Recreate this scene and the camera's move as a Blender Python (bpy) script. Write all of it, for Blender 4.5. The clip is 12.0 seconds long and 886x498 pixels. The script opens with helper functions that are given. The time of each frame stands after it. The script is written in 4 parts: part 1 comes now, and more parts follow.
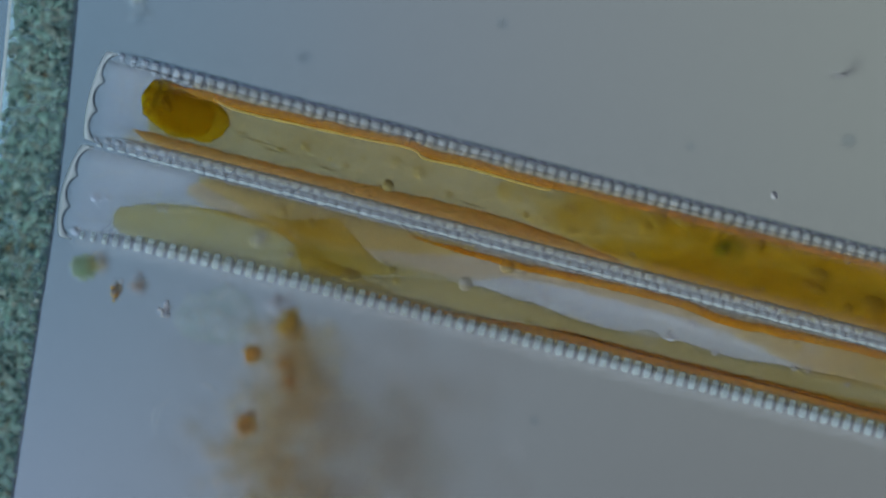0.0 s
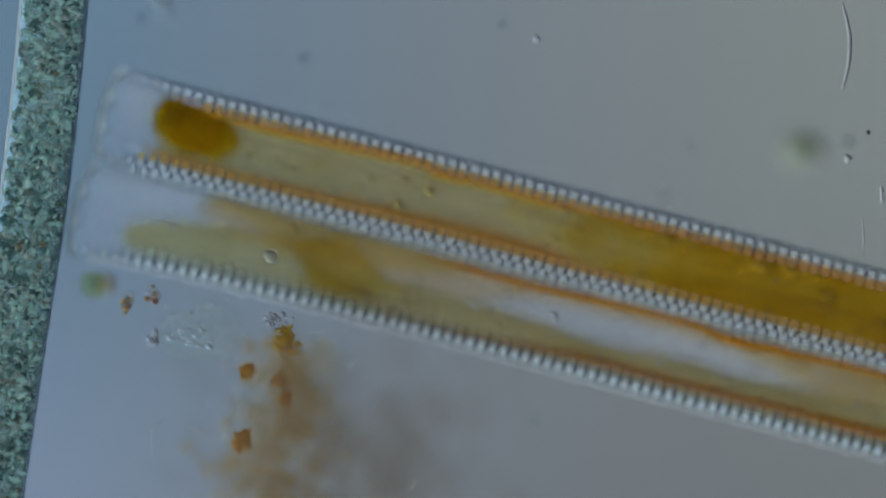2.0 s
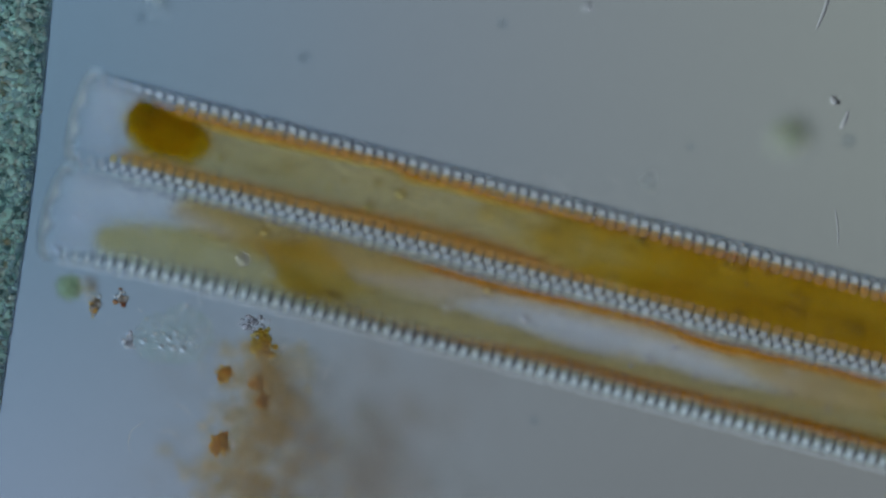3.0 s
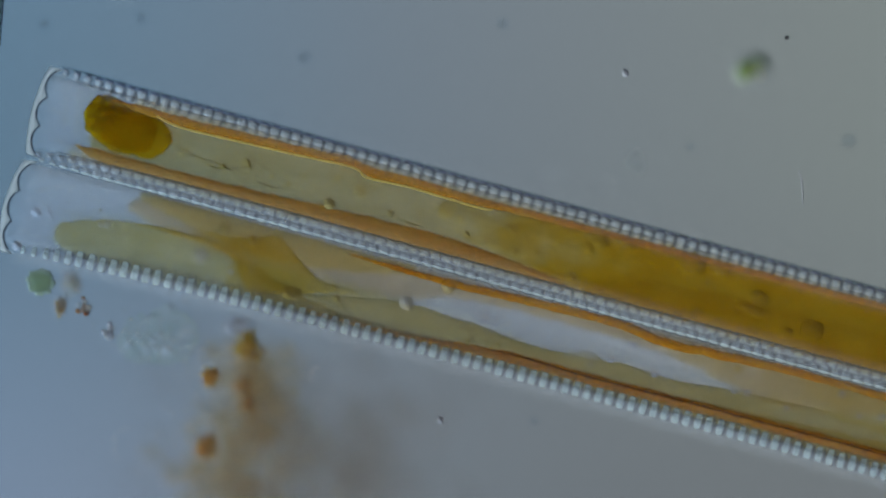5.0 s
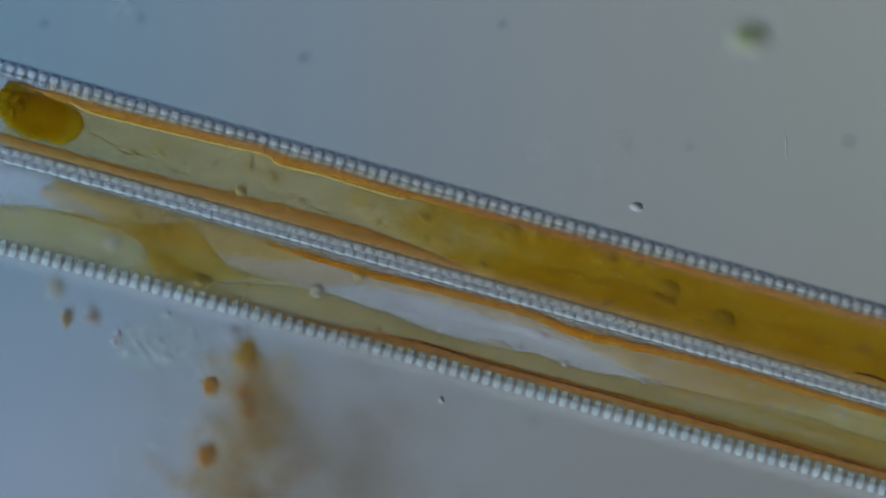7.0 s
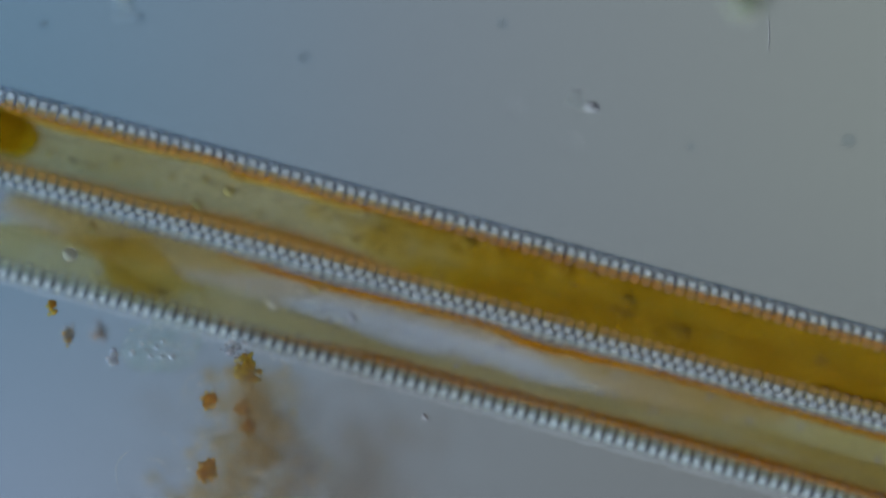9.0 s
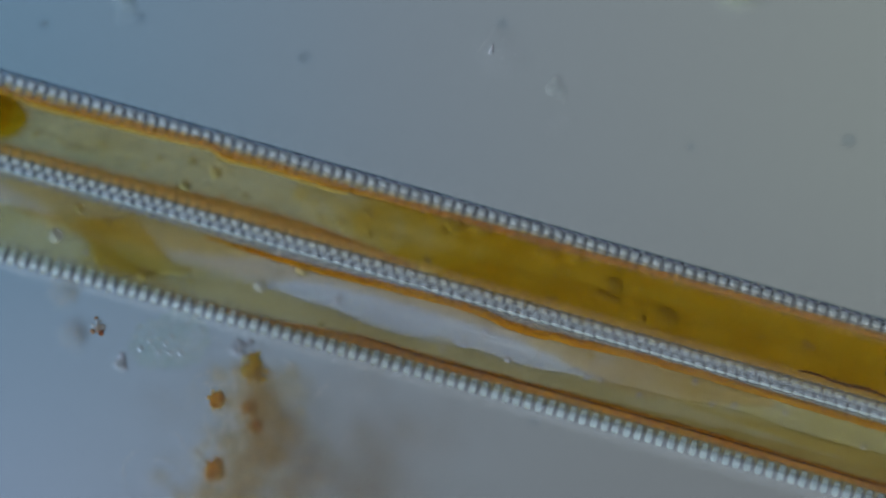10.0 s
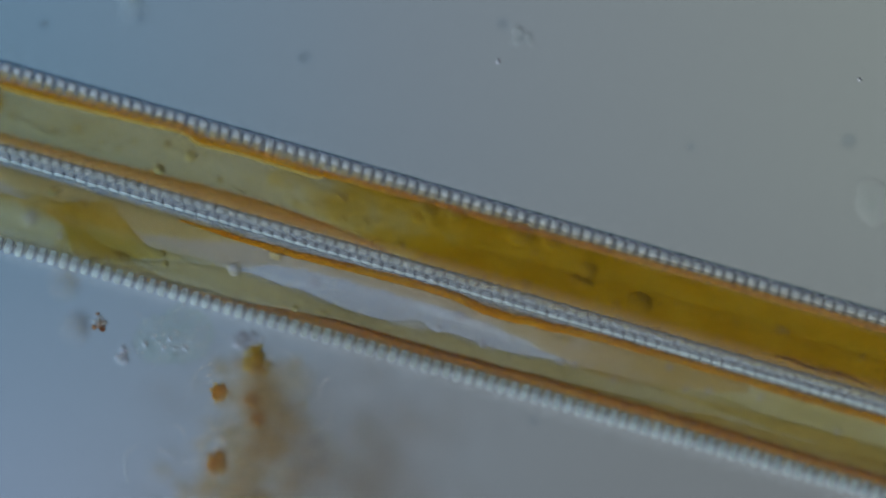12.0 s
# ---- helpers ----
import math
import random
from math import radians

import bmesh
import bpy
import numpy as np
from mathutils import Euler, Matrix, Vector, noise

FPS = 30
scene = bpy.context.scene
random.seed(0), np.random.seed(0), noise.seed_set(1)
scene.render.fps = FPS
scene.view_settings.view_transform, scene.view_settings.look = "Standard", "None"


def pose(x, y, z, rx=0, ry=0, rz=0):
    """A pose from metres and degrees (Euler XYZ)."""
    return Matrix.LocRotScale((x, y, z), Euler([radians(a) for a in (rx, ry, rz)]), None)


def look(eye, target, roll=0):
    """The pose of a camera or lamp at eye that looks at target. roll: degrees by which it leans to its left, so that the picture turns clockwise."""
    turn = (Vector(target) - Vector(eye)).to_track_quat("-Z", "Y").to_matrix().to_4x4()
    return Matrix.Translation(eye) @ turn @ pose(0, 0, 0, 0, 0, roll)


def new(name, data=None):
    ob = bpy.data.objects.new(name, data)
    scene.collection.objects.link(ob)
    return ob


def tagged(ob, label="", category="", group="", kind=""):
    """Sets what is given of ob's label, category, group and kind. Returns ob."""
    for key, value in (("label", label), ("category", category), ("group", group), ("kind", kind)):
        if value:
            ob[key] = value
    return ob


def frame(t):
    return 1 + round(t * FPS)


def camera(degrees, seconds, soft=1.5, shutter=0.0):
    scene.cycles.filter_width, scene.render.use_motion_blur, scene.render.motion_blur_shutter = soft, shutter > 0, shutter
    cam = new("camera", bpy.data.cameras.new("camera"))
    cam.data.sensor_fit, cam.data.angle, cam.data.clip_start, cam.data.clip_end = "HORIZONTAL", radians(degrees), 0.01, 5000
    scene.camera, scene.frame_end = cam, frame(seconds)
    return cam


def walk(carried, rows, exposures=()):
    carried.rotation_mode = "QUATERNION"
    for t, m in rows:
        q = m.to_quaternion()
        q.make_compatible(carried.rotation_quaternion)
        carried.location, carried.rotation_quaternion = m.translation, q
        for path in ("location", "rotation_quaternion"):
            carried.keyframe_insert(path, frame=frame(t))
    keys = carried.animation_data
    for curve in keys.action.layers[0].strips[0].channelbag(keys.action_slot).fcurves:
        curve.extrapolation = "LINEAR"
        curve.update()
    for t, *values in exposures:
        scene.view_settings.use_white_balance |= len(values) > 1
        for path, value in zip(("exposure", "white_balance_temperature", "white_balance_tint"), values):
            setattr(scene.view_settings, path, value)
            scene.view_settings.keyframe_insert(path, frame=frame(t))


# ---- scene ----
# One metre here is a hundredth of a millimetre times ten on the slide: 0.1 m stands for 10 micrometres.
cam = camera(3, 12.0, soft=1.5)
EYE = 0.784 / math.tan(radians(1.5))
cam.data.dof.use_dof = True
cam.data.dof.focus_distance = EYE
cam.data.dof.aperture_fstop = 0.048
walk(cam, [(0.0, pose(0, 0, EYE)), (12.0, pose(0, 0, EYE))])

# ---- light: the condenser's lit field far below the slide, an added sun above, ambient fill ----
scene.cycles.transparent_max_bounces = 40
scene.cycles.transmission_bounces = 16
scene.cycles.max_bounces = 20
# added fill from all round, with no source of its own
world = bpy.data.worlds.new("ambient_fill")
scene.world = world
world.use_nodes = True
world.node_tree.nodes["Background"].inputs[0].default_value = (0.16, 0.19, 0.25, 1)
world.node_tree.nodes["Background"].inputs[1].default_value = 1.5
# added sun above the slide, to brighten milky matter and give relief
lamp = new("relief_fill", bpy.data.lights.new("relief_fill", "SUN"))
lamp.data.energy, lamp.data.angle, lamp.data.color = 1.4, radians(50), (0.95, 1.0, 0.98)
lamp.matrix_world = look((-1.2, -1.6, 1.9), (0, 0, 0))


# ---- materials ----
def nodes_of(name):
    m = bpy.data.materials.new(name)
    m.use_nodes = True
    m.node_tree.nodes.clear()
    return m, m.node_tree.nodes, m.node_tree.links


def mixed(N, L, blend, a, b, fac):
    n = N.new("ShaderNodeMix")
    n.data_type, n.blend_type = "RGBA", blend
    for sock, val in ((n.inputs[6], a), (n.inputs[7], b), (n.inputs[0], fac)):
        if isinstance(val, bpy.types.NodeSocket):
            L.new(val, sock)
        elif isinstance(val, (int, float)):
            sock.default_value = val
        else:
            sock.default_value = (*val, 1)
    return n.outputs[2]


def grain(N, L, scale, detail=4.0, stretch=(1, 1, 1), rough=0.55):
    co = N.new("ShaderNodeTexCoord")
    mp = N.new("ShaderNodeMapping")
    mp.inputs["Scale"].default_value = stretch
    tx = N.new("ShaderNodeTexNoise")
    tx.inputs["Scale"].default_value = scale
    tx.inputs["Detail"].default_value = detail
    tx.inputs["Roughness"].default_value = rough
    L.new(co.outputs["Object"], mp.inputs[0])
    L.new(mp.outputs[0], tx.inputs[0])
    return tx.outputs["Fac"]


def stepped(N, L, value, lo, hi):
    n = N.new("ShaderNodeMapRange")
    L.new(value, n.inputs[0])
    n.inputs[1].default_value, n.inputs[2].default_value = lo, hi
    return n.outputs[0]


def tinted(name, tint_a, tint_b, body_a, body_b, mix, coarse=14, fine=90, stretch=(1, 1, 1), rough=0.4, bump=0.5, per_island=0.0, ior=1.0, fade=None):
    """Living matter seen by light that passes through it: a clear stain, and a share of matter that scatters."""
    m, N, L = nodes_of(name)
    g1, g2 = grain(N, L, coarse, 4, stretch), grain(N, L, fine, 3, stretch)
    f = mixed(N, L, "MIX", (0, 0, 0), (1, 1, 1), stepped(N, L, g1, 0.36, 0.64))
    f2 = stepped(N, L, g2, 0.3, 0.7)
    f = mixed(N, L, "MIX", f, f2, 0.35)
    if per_island:
        geo = N.new("ShaderNodeNewGeometry")
        f = mixed(N, L, "MIX", f, geo.outputs["Random Per Island"], per_island)
    tr = N.new("ShaderNodeBsdfTransparent" if ior == 1.0 else "ShaderNodeBsdfRefraction")
    L.new(mixed(N, L, "MIX", tint_a, tint_b, f), tr.inputs[0])
    pr = N.new("ShaderNodeBsdfPrincipled")
    L.new(mixed(N, L, "MIX", body_a, body_b, f), pr.inputs["Base Color"])
    pr.inputs["Roughness"].default_value = rough
    pr.inputs["Specular IOR Level"].default_value = 0.1
    if fade:
        # the pigment thins out towards one end: start and full strength along x, or a round patch
        co = N.new("ShaderNodeTexCoord")
        mp = N.new("ShaderNodeMapping")
        mp.vector_type = "TEXTURE"
        mp.inputs["Location"].default_value, mp.inputs["Scale"].default_value = (fade[0], fade[1], 0), (fade[2], fade[3], 1e6)
        L.new(co.outputs["Object"], mp.inputs[0])
        ln = N.new("ShaderNodeVectorMath")
        ln.operation = "LENGTH"
        L.new(mp.outputs[0], ln.inputs[0])
        wob = N.new("ShaderNodeMath")
        wob.operation = "MULTIPLY_ADD"
        L.new(g1, wob.inputs[0])
        wob.inputs[1].default_value = 0.9
        L.new(ln.outputs["Value"], wob.inputs[2])
        dens = stepped(N, L, wob.outputs[0], fade[4], fade[5])
        L.new(mixed(N, L, "MIX", mixed(N, L, "MIX", tint_a, tint_b, f), (1, 1, 1), dens), tr.inputs[0])
    bp = N.new("ShaderNodeBump")
    bp.inputs["Strength"].default_value, bp.inputs["Distance"].default_value = bump, 0.012
    L.new(g2, bp.inputs["Height"])
    L.new(bp.outputs[0], pr.inputs["Normal"])
    if ior != 1.0:
        tr.inputs["IOR"].default_value, tr.inputs["Roughness"].default_value = ior, 0.02
        L.new(bp.outputs[0], tr.inputs["Normal"])
    mx = N.new("ShaderNodeMixShader")
    mx.inputs[0].default_value = mix
    if fade:
        sc = N.new("ShaderNodeMath")
        sc.operation = "MULTIPLY_ADD"
        L.new(dens, sc.inputs[0])
        sc.inputs[1].default_value, sc.inputs[2].default_value = -mix, mix
        L.new(sc.outputs[0], mx.inputs[0])
    L.new(tr.outputs[0], mx.inputs[1])
    L.new(pr.outputs[0], mx.inputs[2])
    out = N.new("ShaderNodeOutputMaterial")
    L.new(mx.outputs[0], out.inputs[0])
    return m


def glassy(name, color, ior, haze=0.0, body=(0.7, 0.74, 0.8), rough=0.03, vary=0.12, grain_scale=60):
    """Silica and oil in water: weakly refracting glass with a little milky matter in it."""
    m, N, L = nodes_of(name)
    info = N.new("ShaderNodeObjectInfo")
    g = grain(N, L, grain_scale, 3)
    f = mixed(N, L, "MIX", info.outputs["Random"], g, 0.5)
    dark = tuple(c * (1 - vary) for c in color)
    gl = N.new("ShaderNodeBsdfGlass")
    L.new(mixed(N, L, "MIX", dark, color, f), gl.inputs["Color"])
    gl.inputs["IOR"].default_value = ior
    gl.inputs["Roughness"].default_value = rough
    df = N.new("ShaderNodeBsdfDiffuse")
    L.new(mixed(N, L, "MIX", tuple(c * 0.8 for c in body), body, f), df.inputs[0])
    mx = N.new("ShaderNodeMixShader")
    mx.inputs[0].default_value = haze
    L.new(gl.outputs[0], mx.inputs[1])
    L.new(df.outputs[0], mx.inputs[2])
    out = N.new("ShaderNodeOutputMaterial")
    L.new(mx.outputs[0], out.inputs[0])
    return m


def lit_field():
    """The lamp's field, with the even slope of oblique illumination across it."""
    m, N, L = nodes_of("lit_field")
    co = N.new("ShaderNodeTexCoord")
    dot = N.new("ShaderNodeVectorMath")
    dot.operation = "DOT_PRODUCT"
    L.new(co.outputs["Object"], dot.inputs[0])
    dot.inputs[1].default_value = (0.78, 0.63, 0)
    em = N.new("ShaderNodeEmission")
    em.inputs[0].default_value = (1.0, 1.0, 1.0, 1)
    rise = N.new("ShaderNodeFloatCurve")
    curve = rise.mapping.curves[0]
    curve.points[0].location, curve.points[1].location = (0.0, 0.005), (1.0, 0.9)
    for x, y in ((0.18, 0.01), (0.5, 0.23), (0.80, 0.78)):
        curve.points.new(x, y)
    rise.mapping.update()
    L.new(stepped(N, L, dot.outputs["Value"], -22, 22), rise.inputs["Value"])
    gain = N.new("ShaderNodeMath")
    gain.operation = "MULTIPLY"
    L.new(rise.outputs[0], gain.inputs[0])
    gain.inputs[1].default_value = LAMP_GAIN
    L.new(gain.outputs[0], em.inputs[1])
    out = N.new("ShaderNodeOutputMaterial")
    L.new(em.outputs[0], out.inputs[0])
    return m


def backlight_tint_glass():
    """The slide with the background light's tone painted in: bluer at one side, greyer at the other."""
    m, N, L = nodes_of("backlight_tint_glass")
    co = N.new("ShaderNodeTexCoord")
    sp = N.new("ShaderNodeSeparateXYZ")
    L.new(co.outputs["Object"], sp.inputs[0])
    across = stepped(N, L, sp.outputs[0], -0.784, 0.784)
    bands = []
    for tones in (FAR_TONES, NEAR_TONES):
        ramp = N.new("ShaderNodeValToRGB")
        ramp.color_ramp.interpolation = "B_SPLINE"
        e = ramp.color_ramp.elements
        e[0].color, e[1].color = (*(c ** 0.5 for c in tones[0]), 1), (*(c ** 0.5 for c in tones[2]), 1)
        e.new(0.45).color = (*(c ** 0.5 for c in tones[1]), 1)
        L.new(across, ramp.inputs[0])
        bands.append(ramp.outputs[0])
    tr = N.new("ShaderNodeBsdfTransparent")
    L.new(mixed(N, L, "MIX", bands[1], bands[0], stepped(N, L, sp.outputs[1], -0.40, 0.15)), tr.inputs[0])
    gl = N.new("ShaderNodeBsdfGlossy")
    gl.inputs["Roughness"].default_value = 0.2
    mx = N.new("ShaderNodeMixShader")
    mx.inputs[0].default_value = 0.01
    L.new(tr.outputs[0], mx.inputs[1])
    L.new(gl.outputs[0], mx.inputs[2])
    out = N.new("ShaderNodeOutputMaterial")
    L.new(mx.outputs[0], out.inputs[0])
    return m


# tones of the background light, painted into the slide from left to right
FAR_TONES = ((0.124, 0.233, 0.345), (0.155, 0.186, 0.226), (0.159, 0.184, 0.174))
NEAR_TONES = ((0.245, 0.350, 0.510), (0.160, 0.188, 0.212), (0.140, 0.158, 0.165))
LAMP_GAIN = 3.45
FIELD = lit_field()
SLIDE = backlight_tint_glass()
SILICA = glassy("silica", (0.97, 0.98, 1.0), 1.22, 0.23, (0.84, 0.97, 1.0), 0.0)
# relief shade painted on rib flanks and bead ends, in several strengths
SHADE_DARK = tinted("rib_shade_dark", (0.50, 0.52, 0.58), (0.64, 0.65, 0.70), (0.3, 0.33, 0.36), (0.4, 0.43, 0.46), 0.05, 60, 150)
TIP_SHADE = tinted("tip_shade", (0.36, 0.38, 0.44), (0.50, 0.52, 0.58), (0.1, 0.12, 0.15), (0.2, 0.22, 0.25), 0.05, 60, 150)
SHADE_MID = tinted("rib_shade_mid", (0.72, 0.73, 0.77), (0.80, 0.81, 0.84), (0.4, 0.43, 0.46), (0.5, 0.53, 0.56), 0.06, 60, 150)
SHADE_PALE = tinted("rib_shade_pale", (0.87, 0.88, 0.90), (0.93, 0.94, 0.95), (0.6, 0.63, 0.66), (0.7, 0.73, 0.76), 0.10, 60, 150)
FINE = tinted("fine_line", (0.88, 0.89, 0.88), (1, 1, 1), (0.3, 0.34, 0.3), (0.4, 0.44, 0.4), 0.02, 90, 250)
# shade painted on the beads' upper ends
VIOLET_SHADE = tinted("violet_shade", (0.62, 0.60, 0.73), (0.74, 0.72, 0.82), (0.3, 0.3, 0.4), (0.4, 0.4, 0.5), 0.05, 60, 150)
TOP_SHADE = tinted("rim", (0.46, 0.58, 0.62), (0.66, 0.74, 0.78), (0.15, 0.2, 0.24), (0.25, 0.3, 0.34), 0.05, 60, 150)
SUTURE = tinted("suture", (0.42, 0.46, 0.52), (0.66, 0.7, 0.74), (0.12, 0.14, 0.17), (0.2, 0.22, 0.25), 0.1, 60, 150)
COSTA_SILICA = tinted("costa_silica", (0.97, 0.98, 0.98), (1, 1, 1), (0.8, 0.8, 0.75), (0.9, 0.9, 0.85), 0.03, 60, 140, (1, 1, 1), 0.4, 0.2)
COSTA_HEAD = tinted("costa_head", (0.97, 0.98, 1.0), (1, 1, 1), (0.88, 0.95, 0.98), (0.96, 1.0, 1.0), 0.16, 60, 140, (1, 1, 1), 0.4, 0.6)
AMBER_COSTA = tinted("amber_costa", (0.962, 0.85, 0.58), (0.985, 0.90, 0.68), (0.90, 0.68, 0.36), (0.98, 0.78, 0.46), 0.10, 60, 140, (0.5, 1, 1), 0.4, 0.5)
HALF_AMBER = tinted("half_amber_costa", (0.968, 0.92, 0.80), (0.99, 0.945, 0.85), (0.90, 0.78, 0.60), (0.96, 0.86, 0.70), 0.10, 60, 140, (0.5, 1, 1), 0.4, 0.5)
# shade painted on the costae's upper ends
TEAL_SHADE = tinted("teal_shade", (0.42, 0.54, 0.55), (0.56, 0.66, 0.67), (0.1, 0.15, 0.16), (0.2, 0.25, 0.26), 0.05, 60, 150)
SILICA_WALL = glassy("silica_wall", (0.985, 0.99, 0.99), 1.04, 0.04, (0.75, 0.88, 0.88))
END_SILICA = glassy("end_silica", (0.97, 1.0, 1.0), 1.09, 0.50, (0.86, 0.98, 1.0))
MEMBRANE = tinted("membrane", (0.975, 0.98, 0.99), (1, 1, 1), (0.72, 0.84, 0.98), (0.82, 0.9, 1.0), 0.18, 9, 70, (0.25, 1.6, 1), 0.4, 0.8, 0, 1.05)
CYTOPLASM = tinted("cytoplasm", (0.966, 0.878, 0.61), (0.988, 0.928, 0.725), (0.58, 0.47, 0.26), (0.67, 0.55, 0.33), 0.08, 14, 150, (0.6, 1.2, 1), 0.4, 0.8, 0, 1.10)
FILM_DEEP = tinted("deep_film", (0.966, 0.908, 0.69), (0.987, 0.947, 0.78), (0.58, 0.52, 0.3), (0.66, 0.58, 0.36), 0.07, 14, 150, (0.6, 1.2, 1), 0.4, 0.7, 0, 1.04)
# lit copy of the silica, for lower ends and the lower margin
SILICA_LIT = glassy("silica_lit", (0.94, 1.0, 0.99), 1.22, 0.42, (0.80, 1.0, 0.98), 0.0)
FILM_PALE = tinted("pale_film", (0.985, 0.95, 0.85), (0.998, 0.975, 0.91), (0.64, 0.54, 0.31), (0.73, 0.62, 0.39), 0.02, 14, 150, (0.6, 1.2, 1), 0.4, 0.25, 0, 1.08)
CYTOPLASM_ROSY = tinted("rosy_cytoplasm", (0.965, 0.868, 0.72), (0.988, 0.916, 0.80), (0.58, 0.5, 0.4), (0.66, 0.57, 0.47), 0.07, 14, 130, (0.6, 1.2, 1), 0.4, 0.7, 0, 1.05)
PLASTID = tinted("plastid", (0.95, 0.775, 0.15), (0.985, 0.85, 0.28), (0.54, 0.41, 0.05), (0.62, 0.48, 0.09), 0.11, 16, 110, (0.8, 1.2, 1), 0.4, 0.6, 0, 1.08, (1.75, -0.075, 0.75, 10, 1.35, 1.85))
PLASTID_MID = tinted("middling_plastid", (0.935, 0.835, 0.46), (0.975, 0.89, 0.58), (0.5, 0.4, 0.1), (0.58, 0.48, 0.14), 0.08, 22, 90, (0.8, 1, 1), 0.4, 0.8, 0, 1.03, (0.462, -0.078, 0.15, 0.07, 0.95, 1.75))
PLASTID_DARK = tinted("dark_plastid", (0.885, 0.70, 0.07), (0.95, 0.80, 0.18), (0.46, 0.34, 0.02), (0.56, 0.44, 0.04), 0.14, 24, 150, (1, 1, 1), 0.4, 0.45, 0, 1.08)
BLOCK = tinted("plastid_block", (0.92, 0.80, 0.26), (0.97, 0.87, 0.42), (0.5, 0.4, 0.04), (0.6, 0.48, 0.06), 0.05, 30, 140, (1, 1, 1), 0.4, 1.2, 0, 1.05)
KNOB = tinted("plastid_knob", (0.92, 0.80, 0.26), (0.975, 0.89, 0.44), (0.5, 0.4, 0.04), (0.6, 0.48, 0.06), 0.08, 30, 140, (1, 1, 1), 0.4, 0.8, 0, 1.17)
FOLD = tinted("fold_of_plastid", (0.95, 0.89, 0.55), (1.0, 0.97, 0.72), (0.56, 0.42, 0.1), (0.66, 0.5, 0.14), 0.06, 16, 90, (0.8, 1, 1), 0.4, 0.9, 0, 1.06)
LOBE = tinted("olive_lobe", (0.968, 0.902, 0.64), (0.99, 0.943, 0.76), (0.58, 0.5, 0.26), (0.66, 0.58, 0.34), 0.08, 16, 90, (0.8, 1, 1), 0.4, 0.9, 0, 1.05)
OLIVE_FILM = tinted("olive_film", (0.945, 0.885, 0.62), (0.978, 0.93, 0.72), (0.48, 0.43, 0.24), (0.56, 0.5, 0.32), 0.06, 16, 130, (0.6, 1, 1), 0.4, 0.9, 0, 1.05, (2.3, -0.05, 0.85, 10, 1.25, 1.75))
STRAND = tinted("pigment_strand", (0.97, 0.62, 0.11), (0.99, 0.77, 0.25), (0.74, 0.38, 0.05), (0.82, 0.48, 0.10), 0.17, 45, 120, (0.3, 1.2, 1), 0.4, 1.0, 0, 1.16)
STRAND_RED = tinted("red_strand", (0.975, 0.70, 0.36), (0.995, 0.84, 0.52), (0.78, 0.44, 0.18), (0.86, 0.54, 0.24), 0.12, 45, 120, (0.3, 1.2, 1), 0.4, 0.8, 0, 1.10)
OIL = glassy("oil", (0.97, 0.93, 0.76), 1.23, 0.02, (0.78, 0.72, 0.5), 0.0)
OIL_AMBER = glassy("amber_oil", (0.98, 0.95, 0.76), 1.13, 0.03, (0.95, 0.78, 0.3), 0.0)
CLEAR_BEAD = glassy("clear_bead", (0.98, 0.98, 1.0), 1.24, 0.07, (0.88, 0.9, 0.96), 0.0)
SHEATH = glassy("sheath", (0.95, 0.995, 0.98), 1.07, 0.05, (0.5, 0.8, 0.74))
GREEN_CORE = tinted("green_core", (0.90, 0.99, 0.95), (1.0, 1.0, 1.0), (0.46, 0.68, 0.58), (0.72, 0.88, 0.74), 0.30, 40, 130, (1, 0.7, 1), 0.5, 1.0)
GREEN_GRAIN = tinted("green_granule", (0.88, 0.98, 0.94), (1.0, 1.0, 0.98), (0.42, 0.64, 0.57), (1.0, 1.0, 0.9), 0.32, 30, 120, (1, 1, 1), 0.35, 0.6, 0.9, 1.3)
GREEN_DARK = tinted("dark_green_granule", (0.35, 0.6, 0.58), (0.7, 0.85, 0.8), (0.08, 0.18, 0.18), (0.2, 0.34, 0.32), 0.4, 30, 120, (1, 1, 1), 0.35, 0.6, 0.9, 1.2)
GREEN_LIGHT = tinted("pale_green_granule", (0.84, 1.0, 0.94), (0.96, 1.0, 0.97), (0.52, 0.86, 0.76), (0.82, 1.0, 0.93), 0.45, 30, 120, (1, 1, 1), 0.35, 0.6, 0.5, 1.2)
RED_GRAIN = tinted("reddish_granule", (0.8, 0.66, 0.52), (0.95, 0.86, 0.66), (0.4, 0.26, 0.16), (0.6, 0.48, 0.26), 0.25, 30, 120, (1, 1, 1), 0.4, 0.6, 0.6, 1.15)
GREEN_CELL = tinted("green_cell", (0.74, 0.86, 0.68), (0.93, 0.97, 0.88), (0.32, 0.46, 0.28), (0.6, 0.72, 0.52), 0.16, 40, 150, (1, 1, 1), 0.3, 0.5, 0.8, 1.16)
FLOCK = tinted("brown_flock", (0.972, 0.947, 0.88), (0.996, 0.984, 0.958), (0.62, 0.5, 0.32), (0.68, 0.58, 0.44), 0.055, 20, 90, (1, 1, 1), 0.6, 0.6, 0.6)
HALO = tinted("thin_flock", (0.955, 0.935, 0.91), (0.985, 0.977, 0.965), (0.4, 0.33, 0.28), (0.5, 0.45, 0.4), 0.02, 20, 90, (1, 1, 1), 0.6, 0.6, 0.6)
FLOCK_CLEAR = tinted("clear_flock", (0.95, 0.965, 0.95), (1, 1, 1), (0.6, 0.64, 0.58), (0.85, 0.87, 0.82), 0.14, 20, 90, (1, 1, 1), 0.4, 0.6, 0.6, 1.12)
